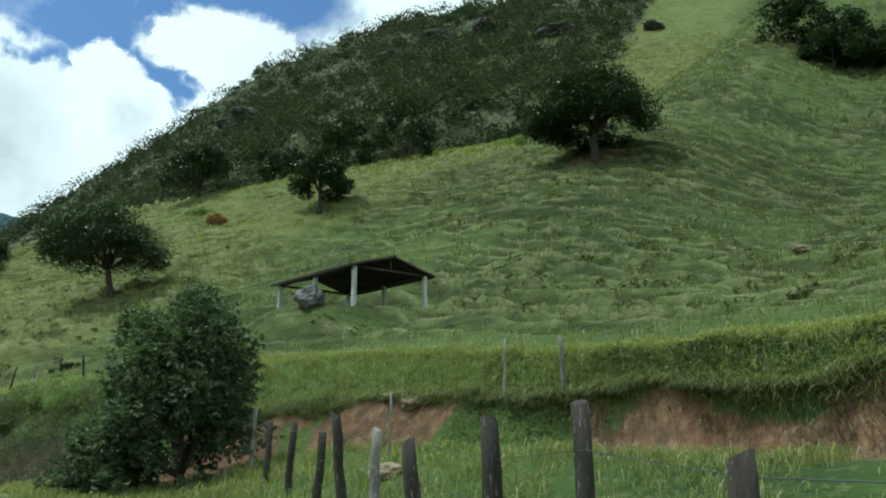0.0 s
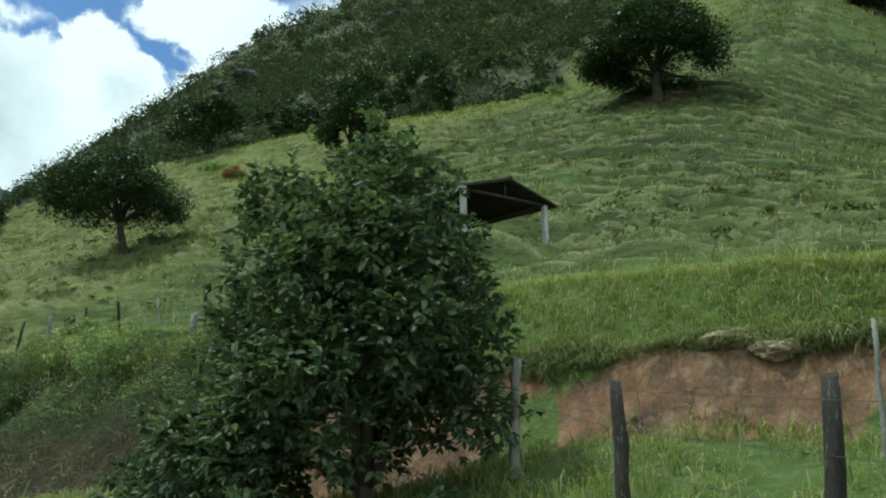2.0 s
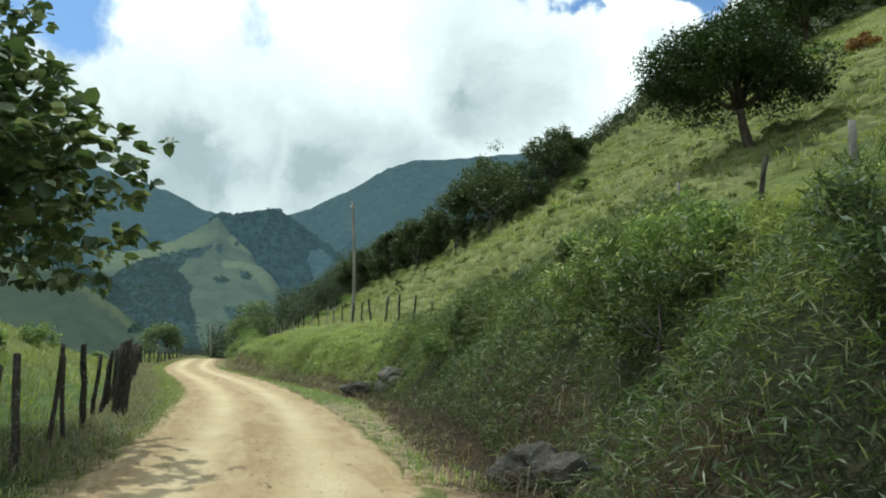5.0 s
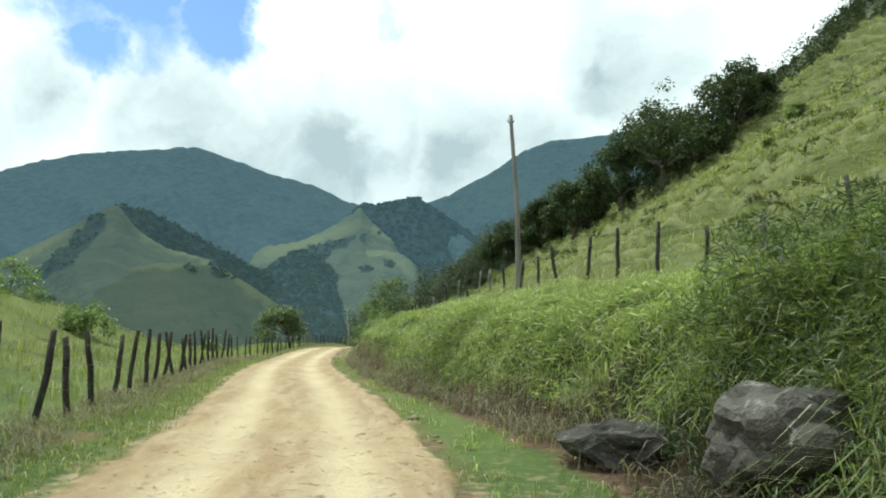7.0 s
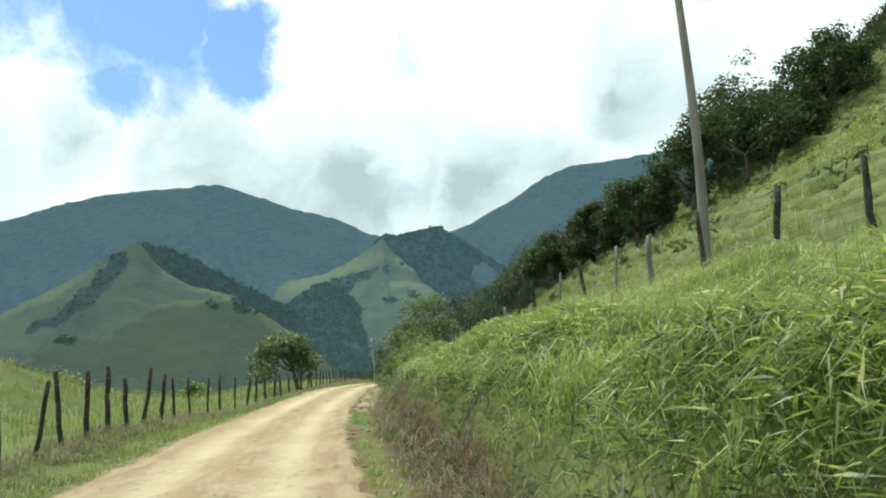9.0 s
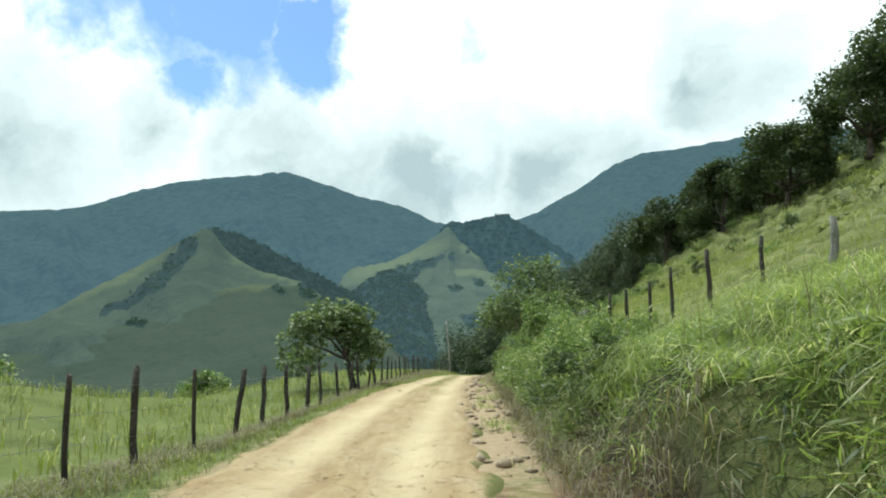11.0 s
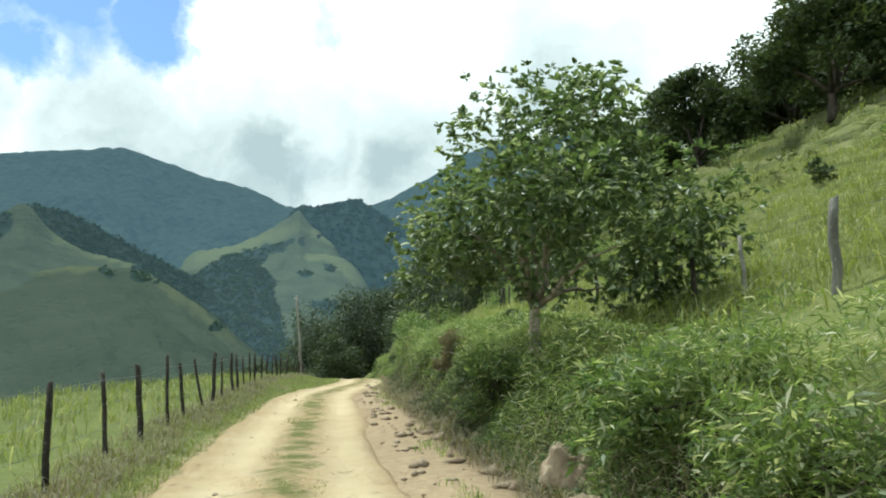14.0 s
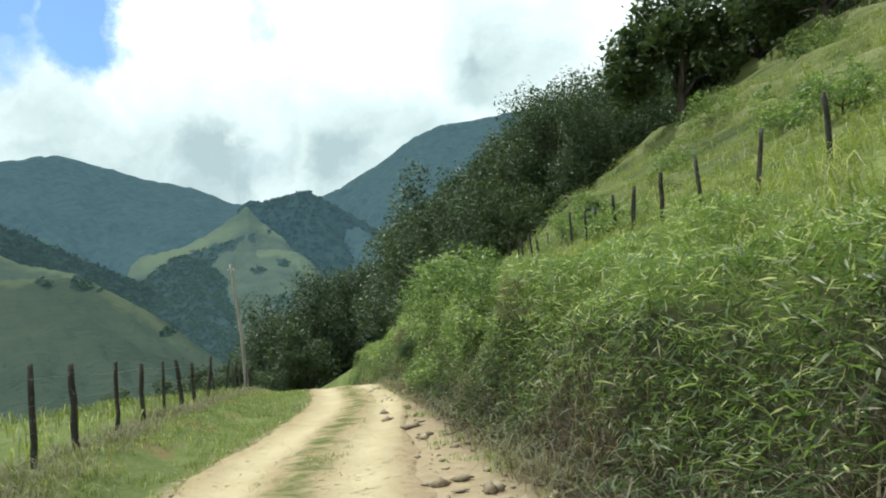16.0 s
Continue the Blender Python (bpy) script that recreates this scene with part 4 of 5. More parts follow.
for k, (x, y, h, w) in enumerate([(133, 79, 17, 17), (121, 88, 15, 15), (112, 99, 13, 15), (178, -6, 14, 20), (181, -15, 13, 19), (179, -24, 12, 18), (170, -14, 10, 16)]):
    tree("hillside_tree", x, y, h, w, 2.0, 0.4, 5000 if k < 3 else 7500, 0.8, M_MANGO, M_BARK, 20 + k, "dark tree of a clump high on the pasture", blobs=34, boughs=4, flat=0.8, bushy=k >= 3)

# the clump above the spur
for k, (x, y, h, w) in enumerate([(44, 122, 16.5, 14), (57.5, 127, 11.8, 13), (51, 126, 10, 12), (62, 131, 8.5, 9), (40, 128, 12, 12), (35, 135, 11, 11), (47, 136, 13, 12), (40, 146, 13, 13), (54, 142, 12, 13), (34, 151, 11, 10), (46, 152, 13, 12), (29, 159, 10, 10), (36, 160, 12, 11), (50, 132, 12, 12)]):
    tree("woodland_tree", x, y, h, w, h * 0.2, 0.28, 7000 if k else 3600, 0.5, M_WOODS, M_BARK, 40 + k, "dark broadleaf tree of a clump on the spur" if k else "open-crowned tall tree rising above the clump", blobs=34, boughs=6, flat=0.85)


def woods():
    """The wood behind the spur and along the valley: a few kinds of tree, set out many times."""
    rng = np.random.RandomState(5)
    kinds = []
    for k in range(5):
        tall = k < 3
        ob = tree("gum_tree" if tall else "forest_tree", 0, 0, 16 if tall else 12, 10.8 if tall else 12, 1.0, 0.2, 7600 if tall else 3600, 0.42 if tall else 0.50, M_GUM if tall else M_WOODS, M_PALEBARK if tall else M_BARK, 60 + k,
                  "tall slender gum tree of the dark wood" if tall else "dense dark tree of the wood", blobs=44 if tall else 26, boughs=3, flat=1.2 if tall else 0.9, bushy=True, z=0, group="trees of the wood", lean=(0.03, 0), slim=0.48, clump=1.25 if tall else 1.0)
        kinds.append(ob)
    used = set()

    def put(k, x, y, s):
        m = Matrix.Translation((x, y, ground_at(x, y) - 0.3)) @ Matrix.Rotation(rng.rand() * 6.28, 4, "Z") @ Matrix.Diagonal((s, s, s * (0.9 + 0.25 * rng.rand()), 1))
        if k not in used:
            used.add(k)
            kinds[k].matrix_basis = m
        else:
            copy_thing(kinds[k], m)
    def canopy(x, y):
        # the stand grows taller away from its edge, and stands lower in the fold of the slope
        return (0.94 + 0.0156 * (y - 185)) * float(np.interp(x, [14, 18, 23, 33, 42, 50], [0.95, 0.93, 0.80, 0.83, 0.93, 0.98]))
    # edge of the wood, then its depth
    for x in np.arange(15.6, 92, 2.6):
        for row in range(4):
            px = x + 1.8 * row * (x < 40) + rng.randn() * 1.0
            py = 172 + 0.25 * max(x - 20, 0) + 11 * max(18 - x, 0) / 3.5 + row * 11 + rng.randn() * 2.2
            put(rng.choice(5, p=[0.3, 0.3, 0.3, 0.05, 0.05]), px, py, canopy(px, py) * (0.80 + 0.24 * rng.rand()))
    for k in range(26):
        put(rng.randint(3), 2 + rng.rand() * 26, 250 + rng.rand() * 60, 1.0 + 0.35 * rng.rand())
    # tall gum stand on the shoulder of the hill, and the lower one beside the road
    for k in range(46):
        x = 21 + 62 * rng.rand() ** 1.2
        put(rng.randint(3), x, 214 + 0.1 * x + 34 * rng.rand(), 1.02 + 0.2 * rng.rand() + 0.004 * x)
    for k in range(38):
        x, y = 20 + 36 * rng.rand(), 186 + 20 * rng.rand()
        put(rng.randint(3), x, y, canopy(x, y) * (0.82 + 0.22 * rng.rand()))
    for k in range(30):
        x = 1 + 20 * rng.rand()
        put(rng.randint(3), x, 238 + 34 * rng.rand(), 0.92 + 0.36 * rng.rand() + 0.006 * x)
    # dark belt of trees below the meadow
    for k in range(44):
        x = -34 + 42 * rng.rand()
        put(3 + rng.randint(2), x, 214 + 16 * rng.rand() - 0.35 * x, 0.85 + 0.4 * rng.rand())
    for k in range(20):
        x = -95 + 70 * rng.rand()
        put(3 + rng.randint(2), x, 300 + 60 * rng.rand() - 0.2 * x, 1.0 + 0.5 * rng.rand())


woods()


M_FOREST = foliage("forest_leaves", (0.020, 0.034, 0.020), (0.086, 0.104, 0.056), None, 0.25, 0.7, 0.13, 0.1)


def forest():
    """Woodland that clothes the mountain above the pasture; nobody could count its crowns."""
    rng = np.random.RandomState(9)
    az = np.radians(19 + 55 * rng.rand(5600))
    r = 170 + 290 * rng.rand(5600) ** 0.8
    x, y = -6 + r * np.sin(az), -20 + r * np.cos(az)
    keep = (woodland(x, y) > 0.4) & (fbm(x * 0.03, y * 0.05, 14) < 0.64)
    x, y = x[keep], y[keep]
    z = land(x, y)
    size = 2.0 + 4.8 * rng.rand(len(x)) ** 2.0
    per = 46
    v = rng.randn(len(x), per, 3)
    v /= np.linalg.norm(v, axis=2)[..., None]
    v[..., 2] = np.abs(v[..., 2]) * 1.15
    pts = np.stack([x, y, z + 0.2], -1)[:, None] + v * size[:, None, None] * (0.65 + 0.5 * rng.rand(len(x), per, 1)) * [1, 1, 1.2]
    ob = new("forest", leaf_mesh("forest", pts.reshape(-1, 3), 1.15, rng, M_FOREST, 0.0, 0.75, 0.1))
    tagged(ob, "dark scrubby forest covering the rocky mountain", "forest", kind="stuff")


forest()

# roadside trees and bushes
tree("roadside_bush", 2.2, -12.4, 6.4, 5.3, 0.6, 0.13, 46000, 0.14, M_DEEP, M_BARK, 70, oval=True, label="large dense bush with broad dark green leaves beside the fence", blobs=130, boughs=9, flat=1.0, bushy=True, clump=0.74, category="bush", slim=0.46, spray=6, low=0.17)
tree("roadside_bush", 1.3, -10.0, 2.2, 3.0, 0.4, 0.07, 7000, 0.16, M_DEEP, M_BARK, 71, oval=True, bushy=True, label="low bush with broad dark leaves at the bank's foot", blobs=30, boughs=4, flat=0.9, category="bush", slim=0.45, spray=6)
tree("roadside_tree", 4.6, 104.9, 6.7, 7.6, 2.2, 0.115, 19000, 0.165, M_BROAD, M_PALEBARK, 72, oval=True, label="roadside tree with a pale forked trunk and broad leaves", lean=(0.06, 0.1), blobs=50, boughs=9, flat=0.75, slim=0.48, shift=(1.0, 0.7), spray=6, fork_at=1.5, droop=0.3)
tree("roadside_tree", -3.9, 91.0, 4.3, 4.7, 1.7, 0.12, 10500, 0.165, M_BROAD, M_BARK, 73, oval=True, label="small leaning roadside tree with broad glossy leaves by the fence", lean=(-0.25, 0), blobs=52, boughs=6, flat=0.8, slim=0.5, shift=(-0.5, 0), spray=6, droop=0.35)
tree("roadside_tree", -6.0, 12.8, 9.2, 9.8, 2.4, 0.2, 15000, 0.22, M_DEEP, M_BARK, 74, oval=True, label="leafy tree whose boughs hang over the road's verge", blobs=60, boughs=10, flat=0.9, slim=0.72, spray=5)
for k, (x, y, h, w) in enumerate([(3.9, 84.6, 2.5, 2.6), (4.6, 87.5, 1.9, 2.6), (4.1, 81.0, 1.2, 2.4), (4.6, 91.5, 1.3, 2.6), (3.6, 97.5, 1.0, 1.9), (7.6, 139.5, 2.9, 3.0), (8.6, 143, 1.6, 2.6), (12.5, 137, 1.0, 2.6), (14.5, 146, 1.8, 3.4), (17.5, 150, 1.5, 3.2), (21, 147, 1.7, 3.6), (25, 150, 1.6, 4), (30, 147, 1.8, 4), (34, 143, 1.6, 4), (20, 138, 1.3, 3.0), (27, 139, 1.2, 3.2), (16, 131, 1.2, 2.8), (12, 152, 2.2, 3.6), (10.5, 157, 2.4, 4), (6.5, 133, 2.2, 3.0), (7.4, 139, 2.6, 3.6), (8.2, 145, 2.8, 4.0)]):
    tree("shrub", x, y, h, w, 0.25, 0.035, 5200 if k < 2 else 3200, 0.14, M_SHRUB, M_BARK, 80 + k, "leafy light green shrub growing on the road bank" if x < 9 else "light green shrub growing on the hillside above the road", blobs=26, boughs=5, flat=1.1, bushy=True, category="shrub", slim=0.3, sink=0.05, spray=5)
for k, (x, y, h, w) in enumerate([(-9.5, 24, 2.6, 3.4), (-13, 31, 2.2, 3.4), (-12, 40, 2.4, 4.0), (-16, 50, 2.4, 4.4), (-9, 36, 1.4, 2.2), (-11, 58, 1.6, 3.0), (-18, 66, 2.4, 4.0), (-9, 16, 1.6, 2.6), (-12, 96, 1.6, 3.0), (-15, 104, 1.8, 3.2), (-17, 84, 2.2, 4)]):
    tree("meadow_bush", x, y, h, w, 0.3, 0.04, 1800, 0.2, M_SHRUB, M_BARK, 100 + k, "rounded green bush in the meadow beyond the fence", blobs=24, boughs=4, flat=0.9, bushy=True, category="bush", sink=0.05)
for k, (x, y, h, w, m) in enumerate([(63.9, 62.5, 1.8, 4.5, M_RUST), (58, 70, 1.6, 6, M_SHRUB), (70, 75, 1.6, 6, M_SHRUB), (217, 11, 5, 10, M_WOODS), (20.8, 25.8, 1.5, 2.4, M_MANGO), (78, 60, 1.5, 5, M_SHRUB), (120, 40, 2, 6, M_SHRUB), (140, 30, 2.2, 7, M_SHRUB), (150, 60, 2.2, 7, M_SHRUB), (44, 88, 1.4, 3.5, M_SHRUB), (36, 78, 1.2, 3, M_SHRUB)]):
    tree("hillside_bush", x, y, h, w, 0.3, 0.05, 1500, 0.3, m, M_BARK, 120 + k, "rust-brown bush on the pasture" if m is M_RUST else "dark low bush growing on the pasture slope", blobs=18, boughs=3, flat=0.6, bushy=True, category="bush", sink=0.05)

for k in range(30):
    rng = np.random.RandomState(300 + k)
    x, y = 12 + 34 * rng.rand(), 84 + 76 * rng.rand()
    tree("hillside_bush", x, y, 0.7 + 0.7 * rng.rand(), 1.2 + 1.2 * rng.rand(), 0.15, 0.03, 700, 0.16, (M_WOODS, M_SHRUB, M_DEEP)[k % 3], M_BARK, 300 + k, "small low bush dotting the pasture slope", blobs=12, boughs=3, flat=0.8, bushy=True, category="bush", sink=0.05)
tree("hillside_tree", 46, 163, 10, 11, 4.2, 0.28, 9000, 0.32, M_MANGO, M_BARK, 340, "dark tree with a leaning bare trunk at the wood's edge", lean=(-0.3, 0), blobs=46, boughs=8)

for k in range(34):
    rng = np.random.RandomState(200 + k)
    y = (66 + 84 * ((k + rng.rand()) / 22)) if k < 22 else (-3 + 28 * ((k - 22 + rng.rand()) / 12))
    d = foot(y) + (0.25 + 0.75 * rng.rand()) * (top(y) - foot(y))
    h, w = (0.8 + 0.7 * rng.rand()) * (0.55 if y > 112 else 1.0), 1.4 + 1.3 * rng.rand()
    if 113 < y < 126:
        continue
    kind = (k * 7 + 2) % 5
    m = (M_SHRUB, M_LANCELIT, M_DEEP, M_LANCELIT, M_DRY if y > 100 else M_SHRUB)[kind] if k < 22 else (M_LANCE, M_SHRUB, M_DEEP, M_LANCELIT, M_LANCE)[kind]
    words = {M_DEEP: "dark green rounded shrub growing on the road bank", M_DRY: "withered straw-brown shrub on the road bank", M_LANCE: "dark narrow-leaved bush on the high bank"}
    tree("bank_shrub", float(road_x(y) + d / cosine(y)), float(y), h, w, 0.2, 0.03, 3000, 0.13, m, M_BARK, 200 + k, words.get(m, "light green bushy shrub growing on the road bank"), blobs=22, boughs=4, flat=0.9, bushy=True, category="shrub", slim=0.22, sink=0.05)


# ---- grass ----
def blades(name, x, y, length, width, bend, rng, mat, label, curl=1.0, towards=0.0):
    """Bent tapering blades rooted in the ground."""
    n = len(x)
    z = land(x, y)
    a = rng.rand(n) * 2 * np.pi
    a = np.arctan2(np.sin(a), np.cos(a) - towards)
    out = np.stack([np.cos(a), np.sin(a), np.zeros(n)], -1)
    side = np.stack([-np.sin(a), np.cos(a), np.zeros(n)], -1) * (np.asarray(width) * 0.5 * (0.6 + 0.8 * rng.rand(n)))[:, None]
    root = np.stack([x, y, z - 0.03], -1)
    ln, bd = (np.asarray(length) * (0.55 + 0.9 * rng.rand(n)))[:, None], (np.asarray(bend) * (0.3 + 1.2 * rng.rand(n)))[:, None]
    up = np.array([0, 0, 1.0])
    mid = root + ln * 0.45 * (up + out * bd * 0.35)
    arch = root + ln * (up * (0.80 - 0.20 * np.minimum(bd * curl, 1.5)) + out * bd * 0.55)
    tip = root + ln * (up * (0.98 - 0.55 * np.minimum(bd * curl, 1.7)) + out * bd)
    v = np.stack([root - side * 0.6, root + side * 0.6, mid + side, mid - side, arch + side * 0.8, arch - side * 0.8, tip], 1)
    i = np.arange(n)[:, None] * 7
    ob = new(name, mesh_from(name, v, np.concatenate([i + [0, 1, 2, 3], i + [3, 2, 4, 5]]), i + [5, 4, 6], mat))
    return tagged(ob, label, "grass", kind="stuff")


def tufts(rng, x, y, per, spread):
    """Several blades for each tuft."""
    k = np.repeat(np.arange(len(x)), per)
    return x[k] + rng.randn(len(k)) * spread, y[k] + rng.randn(len(k)) * spread


def scatter(rng, n, y0, y1, d0, d1):
    """Places along the road by their offset, from d0(y) to d1(y)."""
    y = y0 + (y1 - y0) * rng.rand(n)
    d = d0(y) + (d1(y) - d0(y)) * rng.rand(n)
    return road_x(y) + d / cosine(y), y, d


def thicket(name, rng, n, y0, y1, d0, d1, high, leaf, mat, label, slim=0.115):
    """Narrow leaves over rounded mounds, with hollows between them."""
    x, y, d = scatter(rng, n, y0, y1, d0, d1)
    mound = sstep(0.28, 0.66, fbm(x * 0.42, y * 0.42, 30, 2)) ** 0.6 * (0.55 + 0.45 * sstep(0.25, 0.6, vnoise(x * 1.3, y * 1.3, 33)))
    keep = rng.rand(n) < 0.42 + 0.58 * mound
    x, y, d, mound = x[keep], y[keep], d[keep], mound[keep]
    n = len(x)
    ends = sstep(0, 0.9, d - d0(y)) * (1 - 0.75 * sstep(-1.2, 0, d - d1(y)))
    h = high * np.interp(y, [-7, 4, 14], [0.45, 0.6, 1.0]) * (0.12 + 0.88 * mound) * (0.35 + 0.65 * ends) * (1 - 0.9 * rng.rand(n) ** 2.6)
    pts = np.stack([x + rng.randn(n) * 0.05 - 0.25 * h, y + rng.randn(n) * 0.05, land(x, y) + h], -1)
    ob = new(name, leaf_mesh(name, pts, leaf, rng, mat, 0.15, slim, 0.05))
    return tagged(ob, label, "undergrowth", kind="stuff")


def all_grass():
    rng = np.random.RandomState(3)
    # long rank grass on the bank, hanging over its bare face
    x, y, d = scatter(rng, 13500, 22, 74, lambda y: foot(y) - 0.1, lambda y: top(y) + 4.2)
    into = (d - foot(y)) / (top(y) - foot(y)) + 0.42 * (1 - sstep(34, 44, y)) + 0.6 * (fbm(x * 0.8, y * 0.8, 15) - 0.5)
    keep = rng.rand(len(x)) < (0.03 + 0.97 * sstep(0.60, 0.86, into)) * (0.25 + 0.75 * sstep(0.34, 0.50, fbm(x * 1.4, y * 1.4, 76, 2)))
    x, y = tufts(rng, x[keep], y[keep], 9, 0.10)
    sunny = (y + 8 * (fbm(x * 0.3, y * 0.15, 24) - 0.5) > 24.5) & (y + 14 * (fbm(x * 0.3, y * 0.15, 25) - 0.5) < 70)
    x, y = x[sunny], y[sunny]
    big = 0.30 + 0.75 * fbm(x * 0.5, y * 0.5, 16)
    blades("bank_grass", x, y, big * 0.66, 0.014, 1.35, rng, M_BANK, "long arching bright green grass covering the road bank", 1.25, 0.12)
    thicket("bank_leaf_grass", rng, 76000, 25, 70, lambda y: foot(y) + np.interp(y, [32, 44], [0.28, 0.68]) * (top(y) - foot(y)), lambda y: top(y) + 2.2, 0.66, 0.20, M_BANK, "broad-bladed bright grass among the long grass of the bank", 0.10)
    thicket("bank_leaf_grass", rng, 26000, 25, 70, lambda y: foot(y) + 0.45 * (top(y) - foot(y)), lambda y: top(y) + 2.2, 0.45, 0.18, M_LANCE, "darker leafy growth among the long grass of the bank", 0.12)
    # seed heads and dry stalks above the grass
    x, y, d = scatter(rng, 2600, 24, 72, lambda y: top(y) - 0.4, lambda y: top(y) + 5)
    blades("seed_stalks", x, y, 0.75, 0.007, 0.5, rng, M_DRY, "thin pale seed stalks standing above the bank grass", 0.8)
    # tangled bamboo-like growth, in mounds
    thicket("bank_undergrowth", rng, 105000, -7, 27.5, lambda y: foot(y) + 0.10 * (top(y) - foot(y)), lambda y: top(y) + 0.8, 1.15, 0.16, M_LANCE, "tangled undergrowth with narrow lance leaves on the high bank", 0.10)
    # leaf colours carry the light: a lit copy on top, darker leaves below
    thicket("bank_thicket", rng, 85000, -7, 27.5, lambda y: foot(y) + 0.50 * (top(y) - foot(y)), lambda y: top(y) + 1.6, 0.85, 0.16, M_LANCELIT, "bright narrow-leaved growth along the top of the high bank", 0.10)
    x, y, d = scatter(rng, 6500, -8, 27, lambda y: foot(y) + 0.72 * (top(y) - foot(y)), lambda y: top(y) + 4.0)
    x, y = tufts(rng, x, y, 6, 0.12)
    blades("bank_grass", x, y, 0.18 + 0.5 * fbm(x * 0.6, y * 0.6, 41), 0.011, 1.2, rng, M_BRIGHTGRASS, "long green grass among the growth of the high bank", 1.2, 0.25)
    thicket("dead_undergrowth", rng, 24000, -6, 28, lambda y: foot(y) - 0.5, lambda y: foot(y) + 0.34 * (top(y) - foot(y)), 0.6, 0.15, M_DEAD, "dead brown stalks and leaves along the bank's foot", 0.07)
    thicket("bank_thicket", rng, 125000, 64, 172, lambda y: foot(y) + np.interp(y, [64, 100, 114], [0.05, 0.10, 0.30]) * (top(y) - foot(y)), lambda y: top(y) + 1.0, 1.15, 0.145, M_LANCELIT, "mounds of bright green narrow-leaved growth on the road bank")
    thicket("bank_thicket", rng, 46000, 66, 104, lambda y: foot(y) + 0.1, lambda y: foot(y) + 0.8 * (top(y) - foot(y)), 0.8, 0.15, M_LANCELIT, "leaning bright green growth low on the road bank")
    # the low growth's shade is put into its darker leaf colour
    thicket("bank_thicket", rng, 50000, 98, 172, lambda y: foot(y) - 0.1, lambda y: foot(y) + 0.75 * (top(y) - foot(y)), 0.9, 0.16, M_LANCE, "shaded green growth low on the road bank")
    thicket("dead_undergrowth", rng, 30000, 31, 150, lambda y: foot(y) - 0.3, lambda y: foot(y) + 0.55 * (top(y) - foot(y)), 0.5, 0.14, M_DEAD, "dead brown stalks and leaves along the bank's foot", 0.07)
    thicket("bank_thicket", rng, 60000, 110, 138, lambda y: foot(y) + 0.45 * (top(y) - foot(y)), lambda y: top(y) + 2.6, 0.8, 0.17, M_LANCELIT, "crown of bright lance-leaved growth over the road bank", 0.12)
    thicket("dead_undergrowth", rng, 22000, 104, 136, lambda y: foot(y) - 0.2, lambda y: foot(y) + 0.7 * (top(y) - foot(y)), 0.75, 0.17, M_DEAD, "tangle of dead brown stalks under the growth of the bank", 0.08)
    x, y, d = scatter(rng, 6500, 100, 168, lambda y: top(y) + 0.3, lambda y: top(y) + 20)
    x, y = tufts(rng, x, y, 7, 0.16)
    blades("hillside_grass", x, y, 0.25 + 0.45 * fbm(x * 0.4, y * 0.4, 74), 0.02, 1.1, rng, M_BRIGHTGRASS, "knee-high grass on the slope above the bank", 1.2)
    # withered grass along the left fence
    x, y, d = scatter(rng, 3600, 10, 168, lambda y: (fence_x(y) - road_x(y)) + 0.9, lambda y: (fence_x(y) - road_x(y)) - 0.4)
    x, y = tufts(rng, x, y, 7, 0.12)
    blades("withered_grass", x, y, 0.30, 0.012, 1.1, rng, M_DRY, "withered brown grass along the fence's foot")
    # withered grass at the foot of the bank
    x, y, d = scatter(rng, 3800, -9, 150, lambda y: foot(y) - 0.35, lambda y: foot(y) + 0.45 * (top(y) - foot(y)))
    keep = (y > 29) | (rng.rand(len(x)) < 0.25)
    x, y = tufts(rng, x[keep], y[keep], 7, 0.10)
    blades("withered_grass", x, y, 0.42, 0.012, 1.1, rng, M_DRY, "withered brown grass hanging over the bank's foot")
    # verges
    x, y, d = scatter(rng, 3600, -40, 150, lambda y: half(y) * 0.98, lambda y: foot(y) + 0.2)
    keep = fbm(x * 0.9, y * 0.9, 17) > 0.42 + 0.16 * (y > 64) + 0.10 * (y < 22)
    x, y = tufts(rng, x[keep], y[keep], 7, 0.07)
    blades("verge_grass", x, y, 0.16, 0.012, 0.7, rng, M_BANK, "short grass on the road's verge")
    x, y, d = scatter(rng, 9500, 4, 165, lambda y: veer(y) - half(y), lambda y: -half(y) - 2.2)
    keep = fbm(x * 0.7, y * 0.7, 18) > 0.32
    x, y = tufts(rng, x[keep], y[keep], 6, 0.08)
    blades("verge_grass", x, y, 0.17, 0.012, 0.8, rng, M_BRIGHTGRASS, "patchy short grass between the road and the fence")
    # the strip between the wheel tracks further on
    x, y, d = scatter(rng, 9500, 72, 165, lambda y: veer(y) - 0.45, lambda y: veer(y) + 0.45)
    keep = fbm(x * 1.2, y * 0.8, 19) > 0.56 - 0.16 * sstep(72, 105, y)
    x, y = tufts(rng, x[keep], y[keep], 5, 0.06)
    blades("verge_grass", x, y, 0.10, 0.010, 0.8, rng, M_STRIP, "thin yellow-green grass between the wheel tracks")
    # meadow beyond the fence
    x, y, d = scatter(rng, 9000, 0, 170, lambda y: -half(y) - 2.2, lambda y: -half(y) - 24)
    x, y = tufts(rng, x, y, 5, 0.14)
    blades("meadow_grass", x, y, 0.42, 0.022, 0.6, rng, M_BRIGHTGRASS, "knee-high green grass of the meadow beyond the fence")
    # yard and slope beside the first fence
    x, y, d = scatter(rng, 6500, -42, -6, lambda y: half(y) + 1.2, lambda y: foot(y) + 0.15 + 1.0 * (np.abs(y + 21.4) < 1.0))
